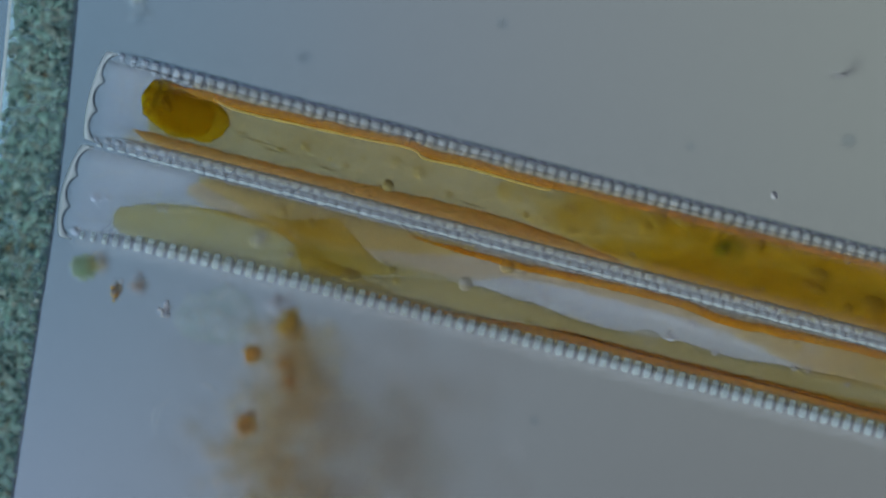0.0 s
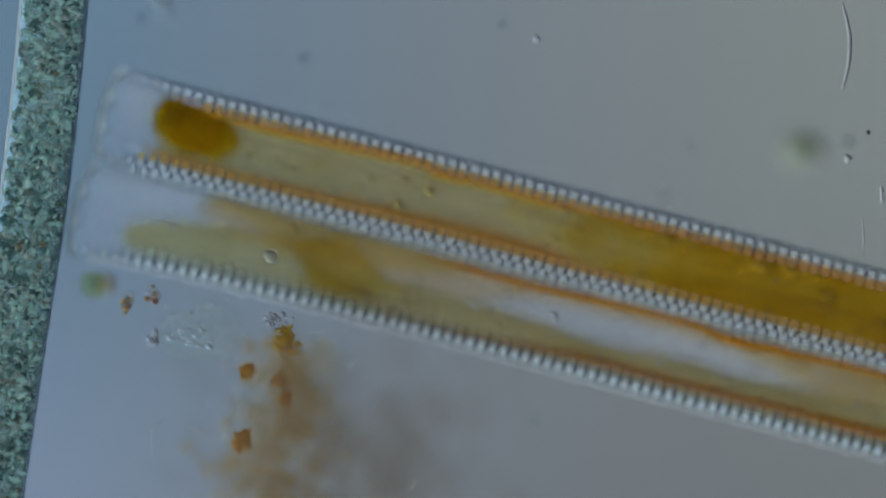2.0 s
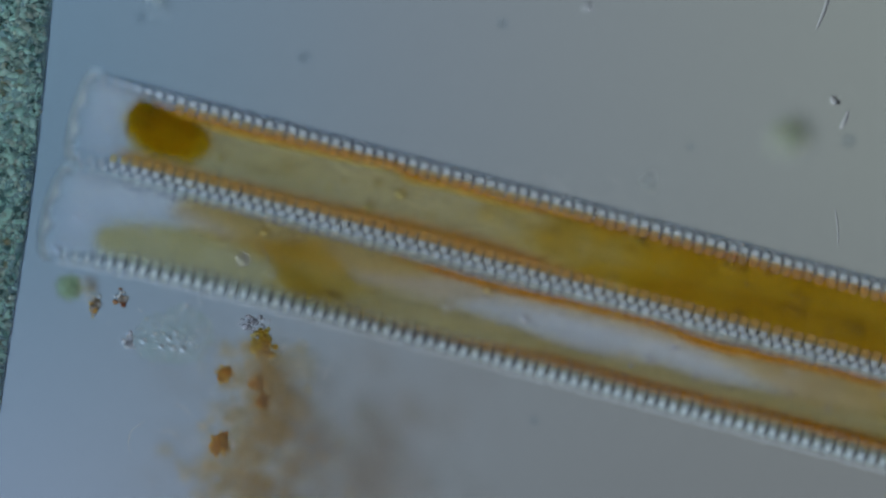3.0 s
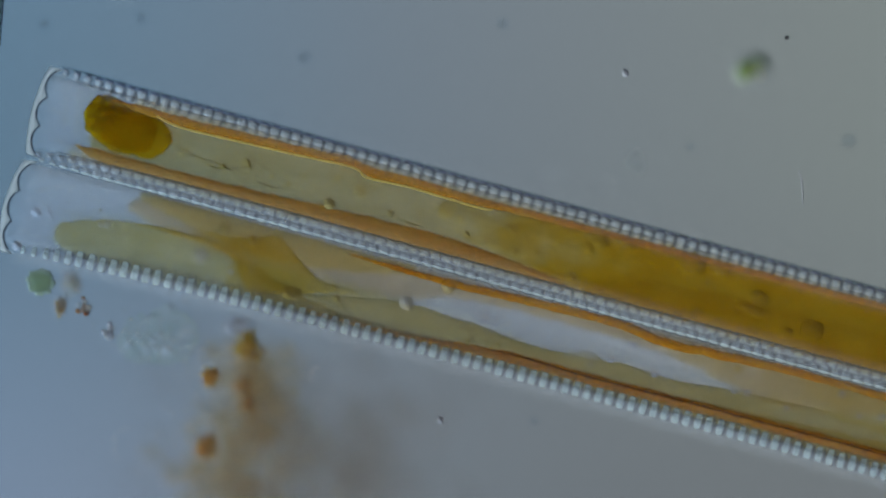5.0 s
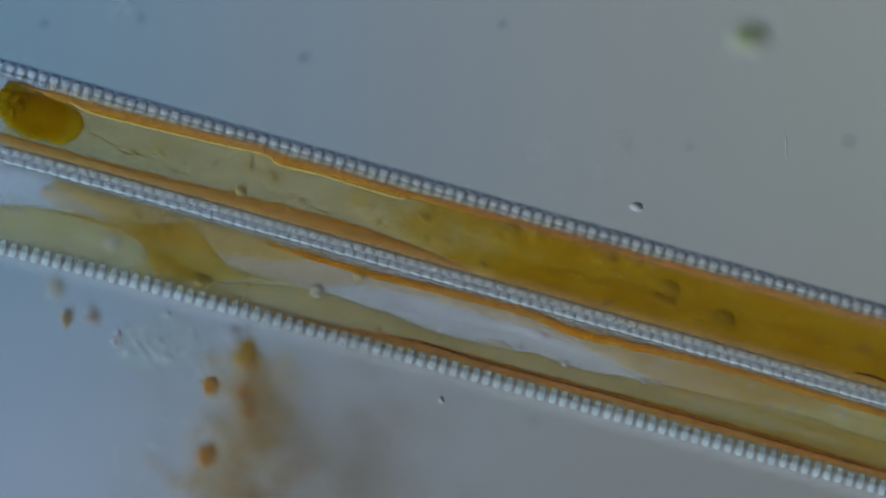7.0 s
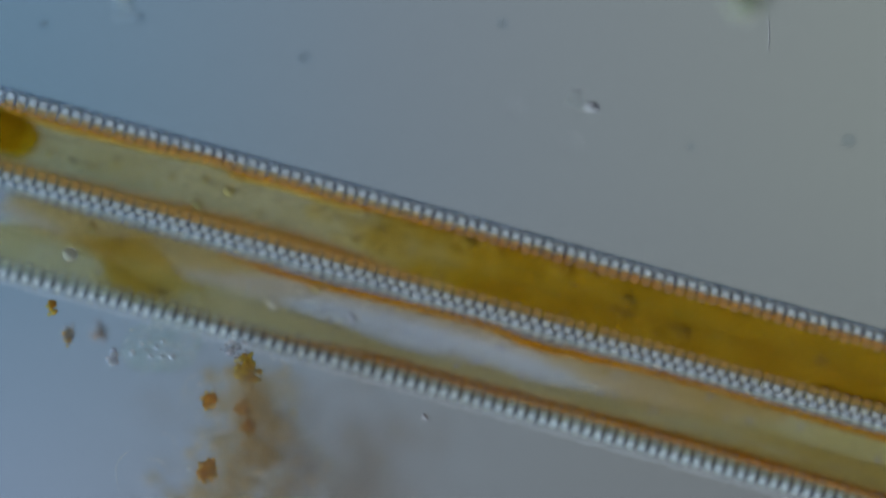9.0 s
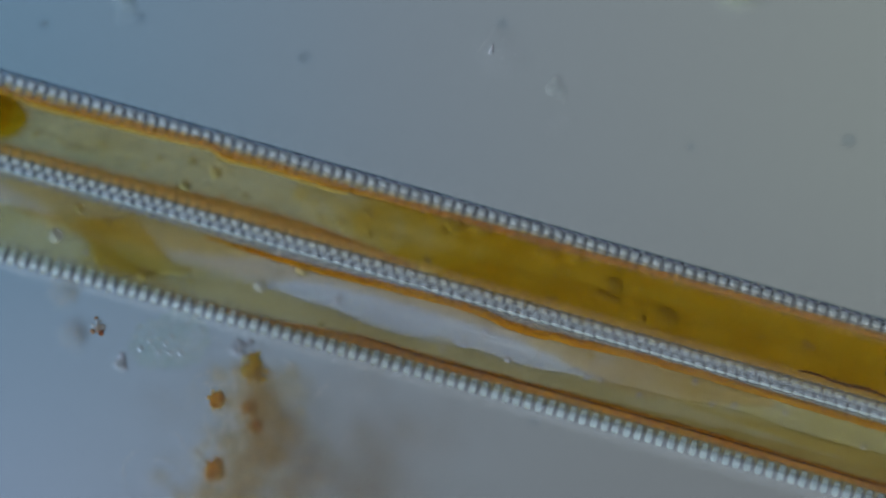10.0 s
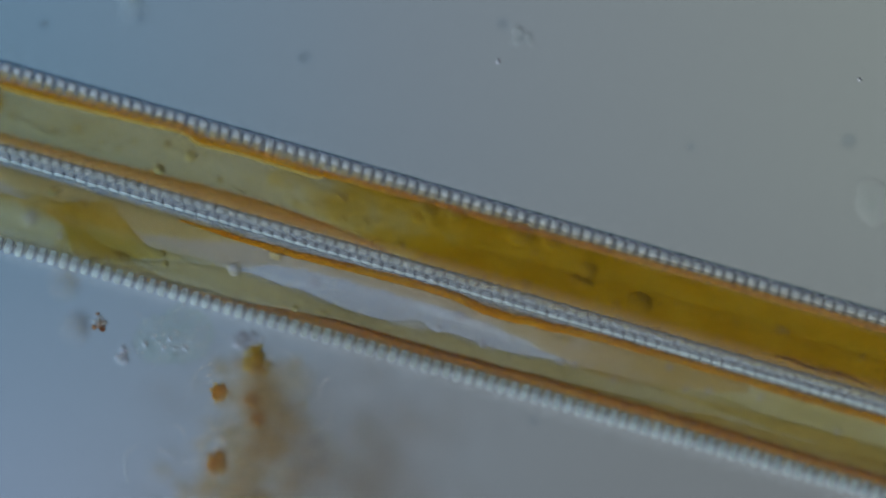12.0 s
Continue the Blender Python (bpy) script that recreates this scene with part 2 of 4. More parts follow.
# milky tint for the optical glow outside the lower margin
EDGE_GLOW = tinted("edge_glow", (0.98, 0.99, 1.0), (1, 1, 1), (0.86, 0.95, 0.97), (0.95, 1.0, 1.0), 0.075, 30, 110)
MUCILAGE = tinted("mucilage", (0.93, 0.98, 0.945), (1, 1, 1), (0.4, 0.52, 0.45), (0.6, 0.68, 0.62), 0.05, 30, 110)
COAT = glassy("clear_coat", (0.98, 1.0, 1.0), 1.05, 0.03, (0.9, 0.95, 0.92), 0.0)
LEAF_GREEN = tinted("leaf_green", (0.72, 0.87, 0.32), (0.88, 0.96, 0.56), (0.16, 0.3, 0.04), (0.3, 0.44, 0.1), 0.25, 40, 150, (1, 1, 1), 0.3, 0.5, 0.3, 1.1)
FLAKE = tinted("pale_flake", (0.975, 0.985, 0.985), (1, 1, 1), (0.5, 0.6, 0.55), (0.65, 0.72, 0.68), 0.05, 30, 110, (1, 1, 1), 0.4, 0.5, 0.3, 1.012)
FAINT = tinted("faint_wall", (0.985, 0.99, 0.985), (1.0, 1.0, 0.995), (0.7, 0.76, 0.72), (0.8, 0.86, 0.82), 0.03, 30, 110, (1, 1, 1), 0.4, 0.3, 0.0, 1.008)
RUST = tinted("rust_body", (0.965, 0.77, 0.42), (1.0, 0.91, 0.66), (0.8, 0.42, 0.1), (0.9, 0.58, 0.2), 0.13, 50, 140, (1, 1, 1), 0.4, 1.0, 0.6, 1.07)
RED_CHIP = tinted("red_chip", (0.72, 0.46, 0.32), (0.88, 0.66, 0.48), (0.4, 0.2, 0.12), (0.52, 0.3, 0.18), 0.12, 50, 140, (1, 1, 1), 0.4, 1.0, 0.6, 1.08)
GOLD = tinted("golden_body", (0.965, 0.83, 0.38), (1.0, 0.94, 0.60), (0.8, 0.58, 0.1), (0.92, 0.72, 0.18), 0.16, 50, 140, (1, 1, 1), 0.4, 1.0, 0.6, 1.07)
YELLOW_GLINT = glassy("yellow_glint", (1.0, 0.93, 0.55), 1.15, 0.55, (1.0, 0.80, 0.26), 0.0)
FILM_FOLD = tinted("film_fold", (0.72, 0.67, 0.46), (0.9, 0.85, 0.62), (0.3, 0.26, 0.1), (0.4, 0.34, 0.16), 0.05, 60, 150)
MOTE = tinted("grey_mote", (0.87, 0.9, 0.92), (0.93, 0.945, 0.96), (0.1, 0.11, 0.13), (0.2, 0.21, 0.22), 0.02, 60, 150)
SLIT = tinted("slit_brown", (0.5, 0.28, 0.03), (0.7, 0.45, 0.06), (0.12, 0.06, 0.01), (0.2, 0.1, 0.01), 0.2, 30, 90)
DARK_GRAIN = tinted("dark_grain", (0.4, 0.4, 0.42), (0.6, 0.6, 0.6), (0.12, 0.12, 0.12), (0.2, 0.2, 0.2), 0.3, 60, 150)


# ---- builders ----
def mesh_of(name, verts, faces, material, smooth=True):
    pts = np.array([tuple(v) for v in verts], float)
    volume = 0.0
    for f in faces[:4000]:
        a = pts[f[0]]
        for k in range(1, len(f) - 1):
            volume += float(np.dot(a, np.cross(pts[f[k]], pts[f[k + 1]])))
    if volume < 0:
        faces = [tuple(reversed(f)) for f in faces]
    me = bpy.data.meshes.new(name)
    me.from_pydata([tuple(v) for v in pts], [], faces)
    me.materials.append(material)
    me.polygons.foreach_set("use_smooth", [smooth] * len(me.polygons))
    me.update()
    return me


def put(name, mesh, parent=None, label="", m=None):
    ob = new(name, mesh)
    if parent is not None:
        ob.parent = parent
    if m is not None:
        ob.matrix_basis = m
    if label:
        ob["label"] = label
    return ob


def thing(name, label, category, group="", at=None):
    ob = tagged(new(name), label, category, group)
    if at is not None:
        ob.matrix_basis = at
    return ob


def curve_through(rows, n):
    """Smooth rows of numbers between a few given ones."""
    rows = np.array(rows, float)
    k = len(rows)
    ts = np.linspace(0, k - 1, n)
    out = []
    for t in ts:
        i = min(int(t), k - 2)
        f = t - i
        p0, p1, p2, p3 = rows[max(i - 1, 0)], rows[i], rows[i + 1], rows[min(i + 2, k - 1)]
        out.append(0.5 * (2 * p1 + (p2 - p0) * f + (2 * p0 - 5 * p1 + 4 * p2 - p3) * f * f + (3 * p1 - p0 - 3 * p2 + p3) * f ** 3))
    return np.array(out)


def loft(rings, closed_ends=True):
    """Faces between rings of equal size, with both ends closed."""
    rings = [list(r) for r in rings]
    n = len(rings[0])
    verts = [v for r in rings for v in r]
    faces = []
    for i in range(len(rings) - 1):
        for j in range(n):
            a, b = i * n + j, i * n + (j + 1) % n
            faces.append((a, b, b + n, a + n))
    if closed_ends:
        faces.append(tuple(range(n - 1, -1, -1)))
        last = (len(rings) - 1) * n
        faces.append(tuple(range(last, last + n)))
    return verts, faces


def pad(rows, z, thick, n=60, rough=0.0, seed=1, flat=0.9):
    """A rounded body lying along u. rows: u, lower edge, upper edge. Its edges wander by rough."""
    c = curve_through(rows, n)
    rings = []
    for i, (u, lo, hi) in enumerate(c):
        w = rough * (noise.noise(Vector((u * 30, seed, 0))) + 0.5 * noise.noise(Vector((u * 90, seed, 3))))
        w2 = rough * (noise.noise(Vector((u * 30, seed + 50, 0))) + 0.5 * noise.noise(Vector((u * 90, seed + 50, 3))))
        lo, hi = lo + w, max(hi + w2, lo + w + 0.0006)
        mid, half = (lo + hi) / 2, (hi - lo) / 2
        h = min(thick, half * 0.9)
        ring = []
        for k in range(18):
            y = -math.cos(math.pi * k / 9) if k <= 9 else math.cos(math.pi * (k - 9) / 9)
            dome = (1 - y * y) ** flat
            lump = 1 + 0.3 * noise.noise(Vector((u * 40, y * half * 40 + seed, 7)))
            ring.append((u, mid + half * y, z + (h * dome * lump + 0.0004 if k <= 9 else -0.3 * h * dome)))
        rings.append(ring)
    return loft(rings)


def cord(points, radius, n=60, sides=8, wander=0.0, seed=3):
    """A thread of round section through points; radius is one number or one a point."""
    pts = np.array(points, float)
    rad = np.full(len(pts), radius) if np.isscalar(radius) else np.array(radius, float)
    c = curve_through(np.column_stack([pts, rad]), n)
    rings = []
    for i in range(n):
        p = Vector(c[i][:3])
        d = (Vector(c[min(i + 1, n - 1)][:3]) - Vector(c[max(i - 1, 0)][:3])).normalized()
        side = d.cross(Vector((0, 0, 1)))
        side = side.normalized() if side.length > 1e-6 else Vector((1, 0, 0))
        up = side.cross(d)
        r = c[i][3] * (1 + wander * noise.noise(Vector((i * 0.4, seed, 0))))
        rings.append([p + side * (r * math.cos(2 * math.pi * k / sides)) + up * (r * math.sin(2 * math.pi * k / sides)) for k in range(sides)])
    return loft(rings)


def ball(radius, level=2, lump=0.0, freq=30, stretch=(1, 1, 1), seed=0):
    bm = bmesh.new()
    bmesh.ops.create_icosphere(bm, subdivisions=level, radius=1)
    vs = []
    for v in bm.verts:
        k = 1 + lump * noise.noise(v.co * radius * freq + Vector((seed * 3.7, seed, 0)))
        vs.append(Vector((v.co.x * stretch[0], v.co.y * stretch[1], v.co.z * stretch[2])) * (radius * k))
    fs = [tuple(v.index for v in f.verts) for f in bm.faces]
    bm.free()
    return vs, fs


def heap(name, places, material, level=1, lump=0.5, seed=0, flatten=0.6, drawn=1.4):
    """Many small grains in one mesh. places: x, y, z, radius."""
    verts, faces = [], []
    forms = [ball(1.0, level, lump, 1.6, (1, 0.8 + 0.1 * k, flatten), seed + k) for k in range(6)]
    rnd = random.Random(seed)
    for x, y, z, r in places:
        vs, fs = rnd.choice(forms)
        turn = Euler((rnd.uniform(-0.5, 0.5), rnd.uniform(-0.5, 0.5), rnd.uniform(0, 6.28))).to_matrix()
        st = Vector((rnd.uniform(0.7, drawn), rnd.uniform(0.7, 1.2), 1))
        base = len(verts)
        for v in vs:
            verts.append(turn @ Vector((v.x * st.x, v.y * st.y, v.z)) * r + Vector((x, y, z)))
        faces += [tuple(i + base for i in f) for f in fs]
    return mesh_of(name, verts, faces, material)


# ---- the slide and the lamp under it ----
def box(name, lo, hi, material):
    x0, y0, z0 = lo
    x1, y1, z1 = hi
    vs = [(x0, y0, z0), (x1, y0, z0), (x1, y1, z0), (x0, y1, z0), (x0, y0, z1), (x1, y0, z1), (x1, y1, z1), (x0, y1, z1)]
    fs = [(3, 2, 1, 0), (4, 5, 6, 7), (0, 1, 5, 4), (1, 2, 6, 5), (2, 3, 7, 6), (3, 0, 4, 7)]
    return mesh_of(name, vs, fs, material, False)


slide = tagged(new("ground", box("ground", (-3.5, -2.5, -0.20), (3.5, 2.5, -0.14), SLIDE)), "glass microscope slide under the specimens, tinted with the background light's tones", "glass slide", kind="structure")
tagged(new("backdrop", box("backdrop", (-90, -90, -61), (90, 90, -60), FIELD)), "evenly glowing grey-blue light field below the slide", "light field", kind="structure")


# ---- the two joined diatoms ----
LENGTH = 2.35
PITCH = 0.0202


def edge_top(u):
    return 0.003


def edge_mid(u):
    return -0.150 - 0.008 * math.exp(-max(u, 0) / 0.15)


def edge_low(u):
    return -0.3145 - 0.018 * math.exp(-max(u, 0) / 0.22)


def lofted_rib(name, st, sign, material, single=True, amber=False):
    rings = []
    for v, z, hw, hh in st:
        ring = []
        for k in range(16):
            c, d = math.cos(2 * math.pi * k / 16), math.sin(2 * math.pi * k / 16)
            ring.append((hw * math.copysign(abs(c) ** 0.9, c) if abs(c) > 1e-9 else 0.0, sign * v, z + hh * math.copysign(abs(d) ** 0.9, d) if abs(d) > 1e-9 else z))
        rings.append(ring)
    vs, fs = loft(rings)
    if sign < 0:
        fs = [tuple(reversed(f)) for f in fs]
    me = mesh_of(name, vs, fs, material)
    # face colours stand in for relief: one flank darker, upper ends dark
    for extra in (SHADE_DARK, SHADE_MID, VIOLET_SHADE, COSTA_HEAD, SHADE_PALE, SILICA_LIT, TIP_SHADE, AMBER_COSTA, TEAL_SHADE, HALF_AMBER):
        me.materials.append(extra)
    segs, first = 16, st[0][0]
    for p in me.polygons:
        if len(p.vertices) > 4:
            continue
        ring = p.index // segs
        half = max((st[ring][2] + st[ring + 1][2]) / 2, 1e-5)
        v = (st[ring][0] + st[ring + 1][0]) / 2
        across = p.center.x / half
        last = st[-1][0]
        # joined beads: shade painted on top ends, light on bottom ends
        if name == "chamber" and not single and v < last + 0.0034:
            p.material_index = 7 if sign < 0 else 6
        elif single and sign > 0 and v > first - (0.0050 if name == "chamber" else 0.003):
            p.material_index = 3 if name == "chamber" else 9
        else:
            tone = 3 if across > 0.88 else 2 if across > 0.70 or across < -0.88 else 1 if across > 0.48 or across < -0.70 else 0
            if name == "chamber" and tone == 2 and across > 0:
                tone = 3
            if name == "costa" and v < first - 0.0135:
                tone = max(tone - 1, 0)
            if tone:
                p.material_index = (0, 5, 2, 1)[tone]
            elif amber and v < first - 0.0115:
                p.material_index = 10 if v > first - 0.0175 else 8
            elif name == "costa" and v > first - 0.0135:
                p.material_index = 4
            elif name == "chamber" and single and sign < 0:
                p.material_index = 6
    return me


# the chamber at the margin: a large outer bead and a smaller inner one, with a notch between them
BEAD_FORM = [(0.0035, 0.004, 0.004, 0.001), (0.0020, 0.004, 0.0078, 0.0055), (-0.0015, 0.004, 0.0094, 0.0090), (-0.006, 0.004, 0.0099, 0.0100), (-0.0100, 0.003, 0.0096, 0.0088), (-0.0128, 0.000, 0.0086, 0.0050), (-0.0142, -0.002, 0.0074, 0.0030),
             (-0.0158, -0.003, 0.0086, 0.0050), (-0.0190, -0.003, 0.0090, 0.0062), (-0.0222, -0.003, 0.0080, 0.0045), (-0.0240, -0.003, 0.003, 0.001)]
# the costa that runs on over the valve's shoulder
COSTA_FORM = [(0.0035, 0.038, 0.005, 0.0006), (0.0015, 0.039, 0.0082, 0.0060), (-0.004, 0.040, 0.0097, 0.0090), (-0.010, 0.040, 0.0098, 0.0086), (-0.0125, 0.0405, 0.0097, 0.0079), (-0.015, 0.041, 0.0096, 0.0072), (-0.0185, 0.0415, 0.0095, 0.0068), (-0.022, 0.042, 0.0094, 0.0064), (-0.027, 0.042, 0.0086, 0.0046), (-0.031, 0.042, 0.004, 0.0006)]
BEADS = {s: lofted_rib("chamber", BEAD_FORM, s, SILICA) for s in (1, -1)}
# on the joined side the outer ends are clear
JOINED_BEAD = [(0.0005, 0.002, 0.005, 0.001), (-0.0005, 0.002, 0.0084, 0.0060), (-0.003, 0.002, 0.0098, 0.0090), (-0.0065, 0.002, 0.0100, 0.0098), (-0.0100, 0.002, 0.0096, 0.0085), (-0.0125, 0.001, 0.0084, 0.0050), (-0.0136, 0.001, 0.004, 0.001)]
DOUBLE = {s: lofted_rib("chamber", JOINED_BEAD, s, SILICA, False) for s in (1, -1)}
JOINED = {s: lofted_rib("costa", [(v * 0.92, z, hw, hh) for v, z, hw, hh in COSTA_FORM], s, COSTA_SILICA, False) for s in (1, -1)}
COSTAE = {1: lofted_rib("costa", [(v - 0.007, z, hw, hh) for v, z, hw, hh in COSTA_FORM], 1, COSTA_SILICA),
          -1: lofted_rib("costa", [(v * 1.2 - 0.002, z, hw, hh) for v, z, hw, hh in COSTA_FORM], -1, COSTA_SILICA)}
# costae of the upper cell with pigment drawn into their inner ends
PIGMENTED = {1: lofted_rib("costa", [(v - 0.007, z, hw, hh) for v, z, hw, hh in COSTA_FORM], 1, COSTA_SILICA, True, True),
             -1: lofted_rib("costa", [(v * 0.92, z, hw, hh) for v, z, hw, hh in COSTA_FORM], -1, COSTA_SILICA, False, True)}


def margin(parent, edge, sign, base, wide=0.015):
    """The glassy girdle wall under one row of ribs."""
    rows = [(u, edge(u) - sign * (wide + 0.001) - base[1]) for u in np.linspace(0.01, LENGTH, 70)]
    rings = []
    for u, v in rows:
        k0 = min(1.0, max(0.04, (u - 0.02) / 0.25))
        rings.append([(u, v + wide * k0 * math.cos(2 * math.pi * k / 12), -0.012 + 0.016 * k0 * math.sin(2 * math.pi * k / 12)) for k in range(12)])
    put("margin_wall", mesh_of("margin_wall", *loft(rings), SILICA_WALL), parent, "clear bluish silica margin")


def ribs(parent, edge, sign, base, start, seed, reach=1.0, suture=0.0021):
    rnd = random.Random(seed)
    n = int((LENGTH - start) / PITCH)
    for i in range(n):
        u = start + i * PITCH + rnd.uniform(-0.0006, 0.0006)
        tip = min(1.0, 0.55 + 0.09 * i)
        slope = math.atan2(edge(u + 0.01) - edge(u - 0.01), 0.02)
        m = Matrix.LocRotScale((u, edge(u) - base[1], 0), Euler((0, 0, slope + rnd.uniform(-0.04, 0.04))), (tip * rnd.uniform(0.96, 1.05), tip * rnd.uniform(0.95, 1.03), 1))
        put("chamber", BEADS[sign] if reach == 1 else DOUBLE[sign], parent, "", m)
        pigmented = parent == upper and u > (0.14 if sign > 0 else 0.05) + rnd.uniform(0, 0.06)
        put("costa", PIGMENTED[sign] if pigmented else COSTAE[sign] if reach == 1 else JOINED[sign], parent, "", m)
    line = [(u, edge(u) - sign * (0.0142 if reach == 1 else 0.0138) - base[1], -0.006 if reach == 1 else 0.0) for u in np.linspace(start + 0.03, LENGTH, 60)]
    put("suture_line", mesh_of("suture_line", *cord(line, [suture * 0.4] + [suture] * 59, 240, 8, 0.5, seed), SUTURE), parent, "dark line between the two rows of beads")
    # shade of the top edge laid on as a dark cord; lower edge has none
    if sign > 0 and reach == 1:
        rim = [(u, edge(u) + sign * 0.0030 - base[1], 0.015) for u in np.linspace(start - 0.01, LENGTH, 60)]
        put("top_shade_line", mesh_of("top_shade_line", *cord(rim, [0.0006] + [0.0016] * 59, 240, 8, 0.6, seed + 9), TOP_SHADE), parent, "fine bluish-grey shade line on the upper edge")


def membrane(parent, upper, lower, base):
    rings = []
    for u in np.linspace(-0.004, LENGTH, 50):
        hi, lo = upper(u) - 0.012 - base[1], lower(u) + 0.012 - base[1]
        ring = [(u, lo + (hi - lo) * k / 8, -0.032 + 0.006 * (2 * k / 8 - 1) ** 2) for k in range(9)]
        ring += [(u, lo + (hi - lo) * k / 8, -0.036 + 0.006 * (2 * k / 8 - 1) ** 2) for k in range(8, -1, -1)]
        rings.append(ring)
    put("girdle_membrane", mesh_of("girdle_membrane", *loft(rings), MEMBRANE), parent, "clear finely lined membrane")


def end_wall(parent, v_hi, v_lo, bow, scallops, base):
    """The thick end of the cell, smooth outside, scalloped within."""
    n = 64
    rings, inner = [], []
    for i in range(n + 1):
        f = i / n
        v = v_hi + (v_lo - v_hi) * f - base[1]
        out = -bow * math.sin(math.pi * f) ** 0.7
        w = 0.023 - 0.013 * abs(math.sin(math.pi * f * scallops)) ** 0.7
        inner.append((out + w - 0.001, v, 0.006))
        tall = 0.013
        ring = []
        for k in range(12):
            a = 2 * math.pi * k / 12
            ring.append((out + w / 2 + w / 2 * math.cos(a), v, -0.008 + tall * math.sin(a)))
        rings.append(ring)
    put("end_wall", mesh_of("end_wall", *loft(rings), END_SILICA), parent, "scalloped clear end wall")
    put("scallop_line", mesh_of("scallop_line", *cord(inner[2:-2:2], 0.0016, 120, 8, 0.3, 4), SUTURE), parent, "dark scalloped inner edge")


def at_uv(p, base):
    return (p[0] - base[0], p[1] - base[1])


def droplet(parent, p, r, base, z=0.0, material=None, long=1.0, turn=0.0):
    r *= 1.12
    vs, fs = ball(r, 3, 0.06, 60, (long, 1, 0.9 if material is not OIL_AMBER else 0.75), int(p[0] * 900))
    q = at_uv(p, base)
    name = "oil_droplet" if material is not CLEAR_BEAD else "clear_droplet"
    put(name, mesh_of(name, vs, fs, material or OIL), parent, "", pose(q[0], q[1], z, 0, 0, turn))


def lying(parent, name, rows, z, thick, material, base, label, n=60, rough=0.0, seed=1, flat=0.9):
    rows = [(u - base[0], lo - base[1], hi - base[1]) for u, lo, hi in rows]
    return put(name, mesh_of(name, *pad(rows, z, thick, n, rough, seed, flat), material), parent, label)


def thread(parent, name, pts, radius, z, material, base, label, n=120, wander=0.35, seed=2):
    """A flattened strand of plasma through a few places, with its half width at each."""
    rows = [(u - base[0], v - r - base[1], v + r - base[1]) for (u, v), r in zip(pts, radius)]
    return put(name, mesh_of(name, *pad(rows, z, 0.006, n, wander * 0.008, seed, 0.8), material), parent, label)


UP, LOW = (0.0, 0.0), (0.0, -0.165)
upper = thing("diatom", "long ribbed diatom with a dark olive plastid, joined to its twin", "diatom", "joined diatoms")
lower = thing("diatom", "long ribbed diatom with pale olive lobes and a clear gap", "diatom", "joined diatoms")

membrane(upper, edge_top, edge_mid, UP)
membrane(lower, edge_mid, edge_low, LOW)
margin(upper, edge_top, 1, UP)
margin(upper, lambda u: edge_mid(u) + 0.001, -1, UP, 0.007)
margin(lower, lambda u: edge_mid(u) - 0.001, 1, LOW, 0.006)
margin(lower, edge_low, -1, LOW)
end_wall(upper, 0.002, -0.157, 0.011, 3.0, UP)
end_wall(lower, -0.168, -0.335, 0.016, 3.0, LOW)

# contents of the upper cell
lying(upper, "cytoplasm", [(0.10, -0.10, -0.07), (0.16, -0.142, -0.03), (0.5, -0.142, -0.02), (0.80, -0.142, -0.02), (1.2, -0.142, -0.02), (1.8, -0.13, -0.02), (2.25, -0.11, -0.04)], -0.02, 0.006, CYTOPLASM, UP, "pale yellowish film", 70, 0.004, 3)
lying(upper, "plastid", [(0.730, -0.066, -0.054), (0.738, -0.078, -0.044), (0.765, -0.092, -0.036), (0.83, -0.108, -0.034), (0.92, -0.120, -0.026), (0.99, -0.130, -0.02), (1.1, -0.142, -0.02), (1.5, -0.142, -0.02), (2.0, -0.142, -0.02), (LENGTH - 0.05, -0.13, -0.02)], -0.012, 0.009, PLASTID, UP, "broad olive-brown plastid", 110, 0.006, 5)
lying(upper, "plastid_fold", [(1.03, -0.128, -0.115), (1.12, -0.132, -0.085), (1.3, -0.142, -0.075), (1.5, -0.142, -0.07), (1.8, -0.142, -0.075), (2.1, -0.142, -0.08), (2.25, -0.12, -0.1)], -0.006, 0.005, FOLD, UP, "faint fold of plastid", 90, 0.012, 8)
lying(upper, "chloroplast", [(0.079, -0.064, -0.056), (0.086, -0.078, -0.038), (0.100, -0.094, -0.024), (0.122, -0.106, -0.020), (0.150, -0.112, -0.025), (0.185, -0.113, -0.033), (0.214, -0.1075, -0.041), (0.233, -0.094, -0.050), (0.241, -0.078, -0.060), (0.244, -0.071, -0.066)], -0.012, 0.014, PLASTID_DARK, UP, "dark olive-brown lump of chloroplast", 60, 0.006, 4)
lying(upper, "chloroplast_block", [(0.116, -0.082, -0.046), (0.121, -0.098, -0.036), (0.150, -0.104, -0.034), (0.185, -0.104, -0.040), (0.205, -0.098, -0.048), (0.212, -0.084, -0.06)], 0.000, 0.008, BLOCK, UP, "thicker block on the chloroplast", 40, 0.003, 14)
for u, v, r, z in ((0.096, -0.052, 0.013, 0.004), (0.100, -0.036, 0.012, 0.002), (0.116, -0.034, 0.011, 0.004), (0.098, -0.070, 0.012, 0.003), (0.113, -0.055, 0.013, 0.010), (0.112, -0.078, 0.009, 0.006), (0.126, -0.066, 0.009, 0.008), (0.094, -0.084, 0.008, 0.002), (0.130, -0.045, 0.008, 0.006)):
    put("chloroplast_knob", mesh_of("chloroplast_knob", *ball(r, 3, 0.25, 70, (1, 1, 0.7), int(u * 999)), KNOB), upper, "knobbly olive lobe", pose(u, v, z))
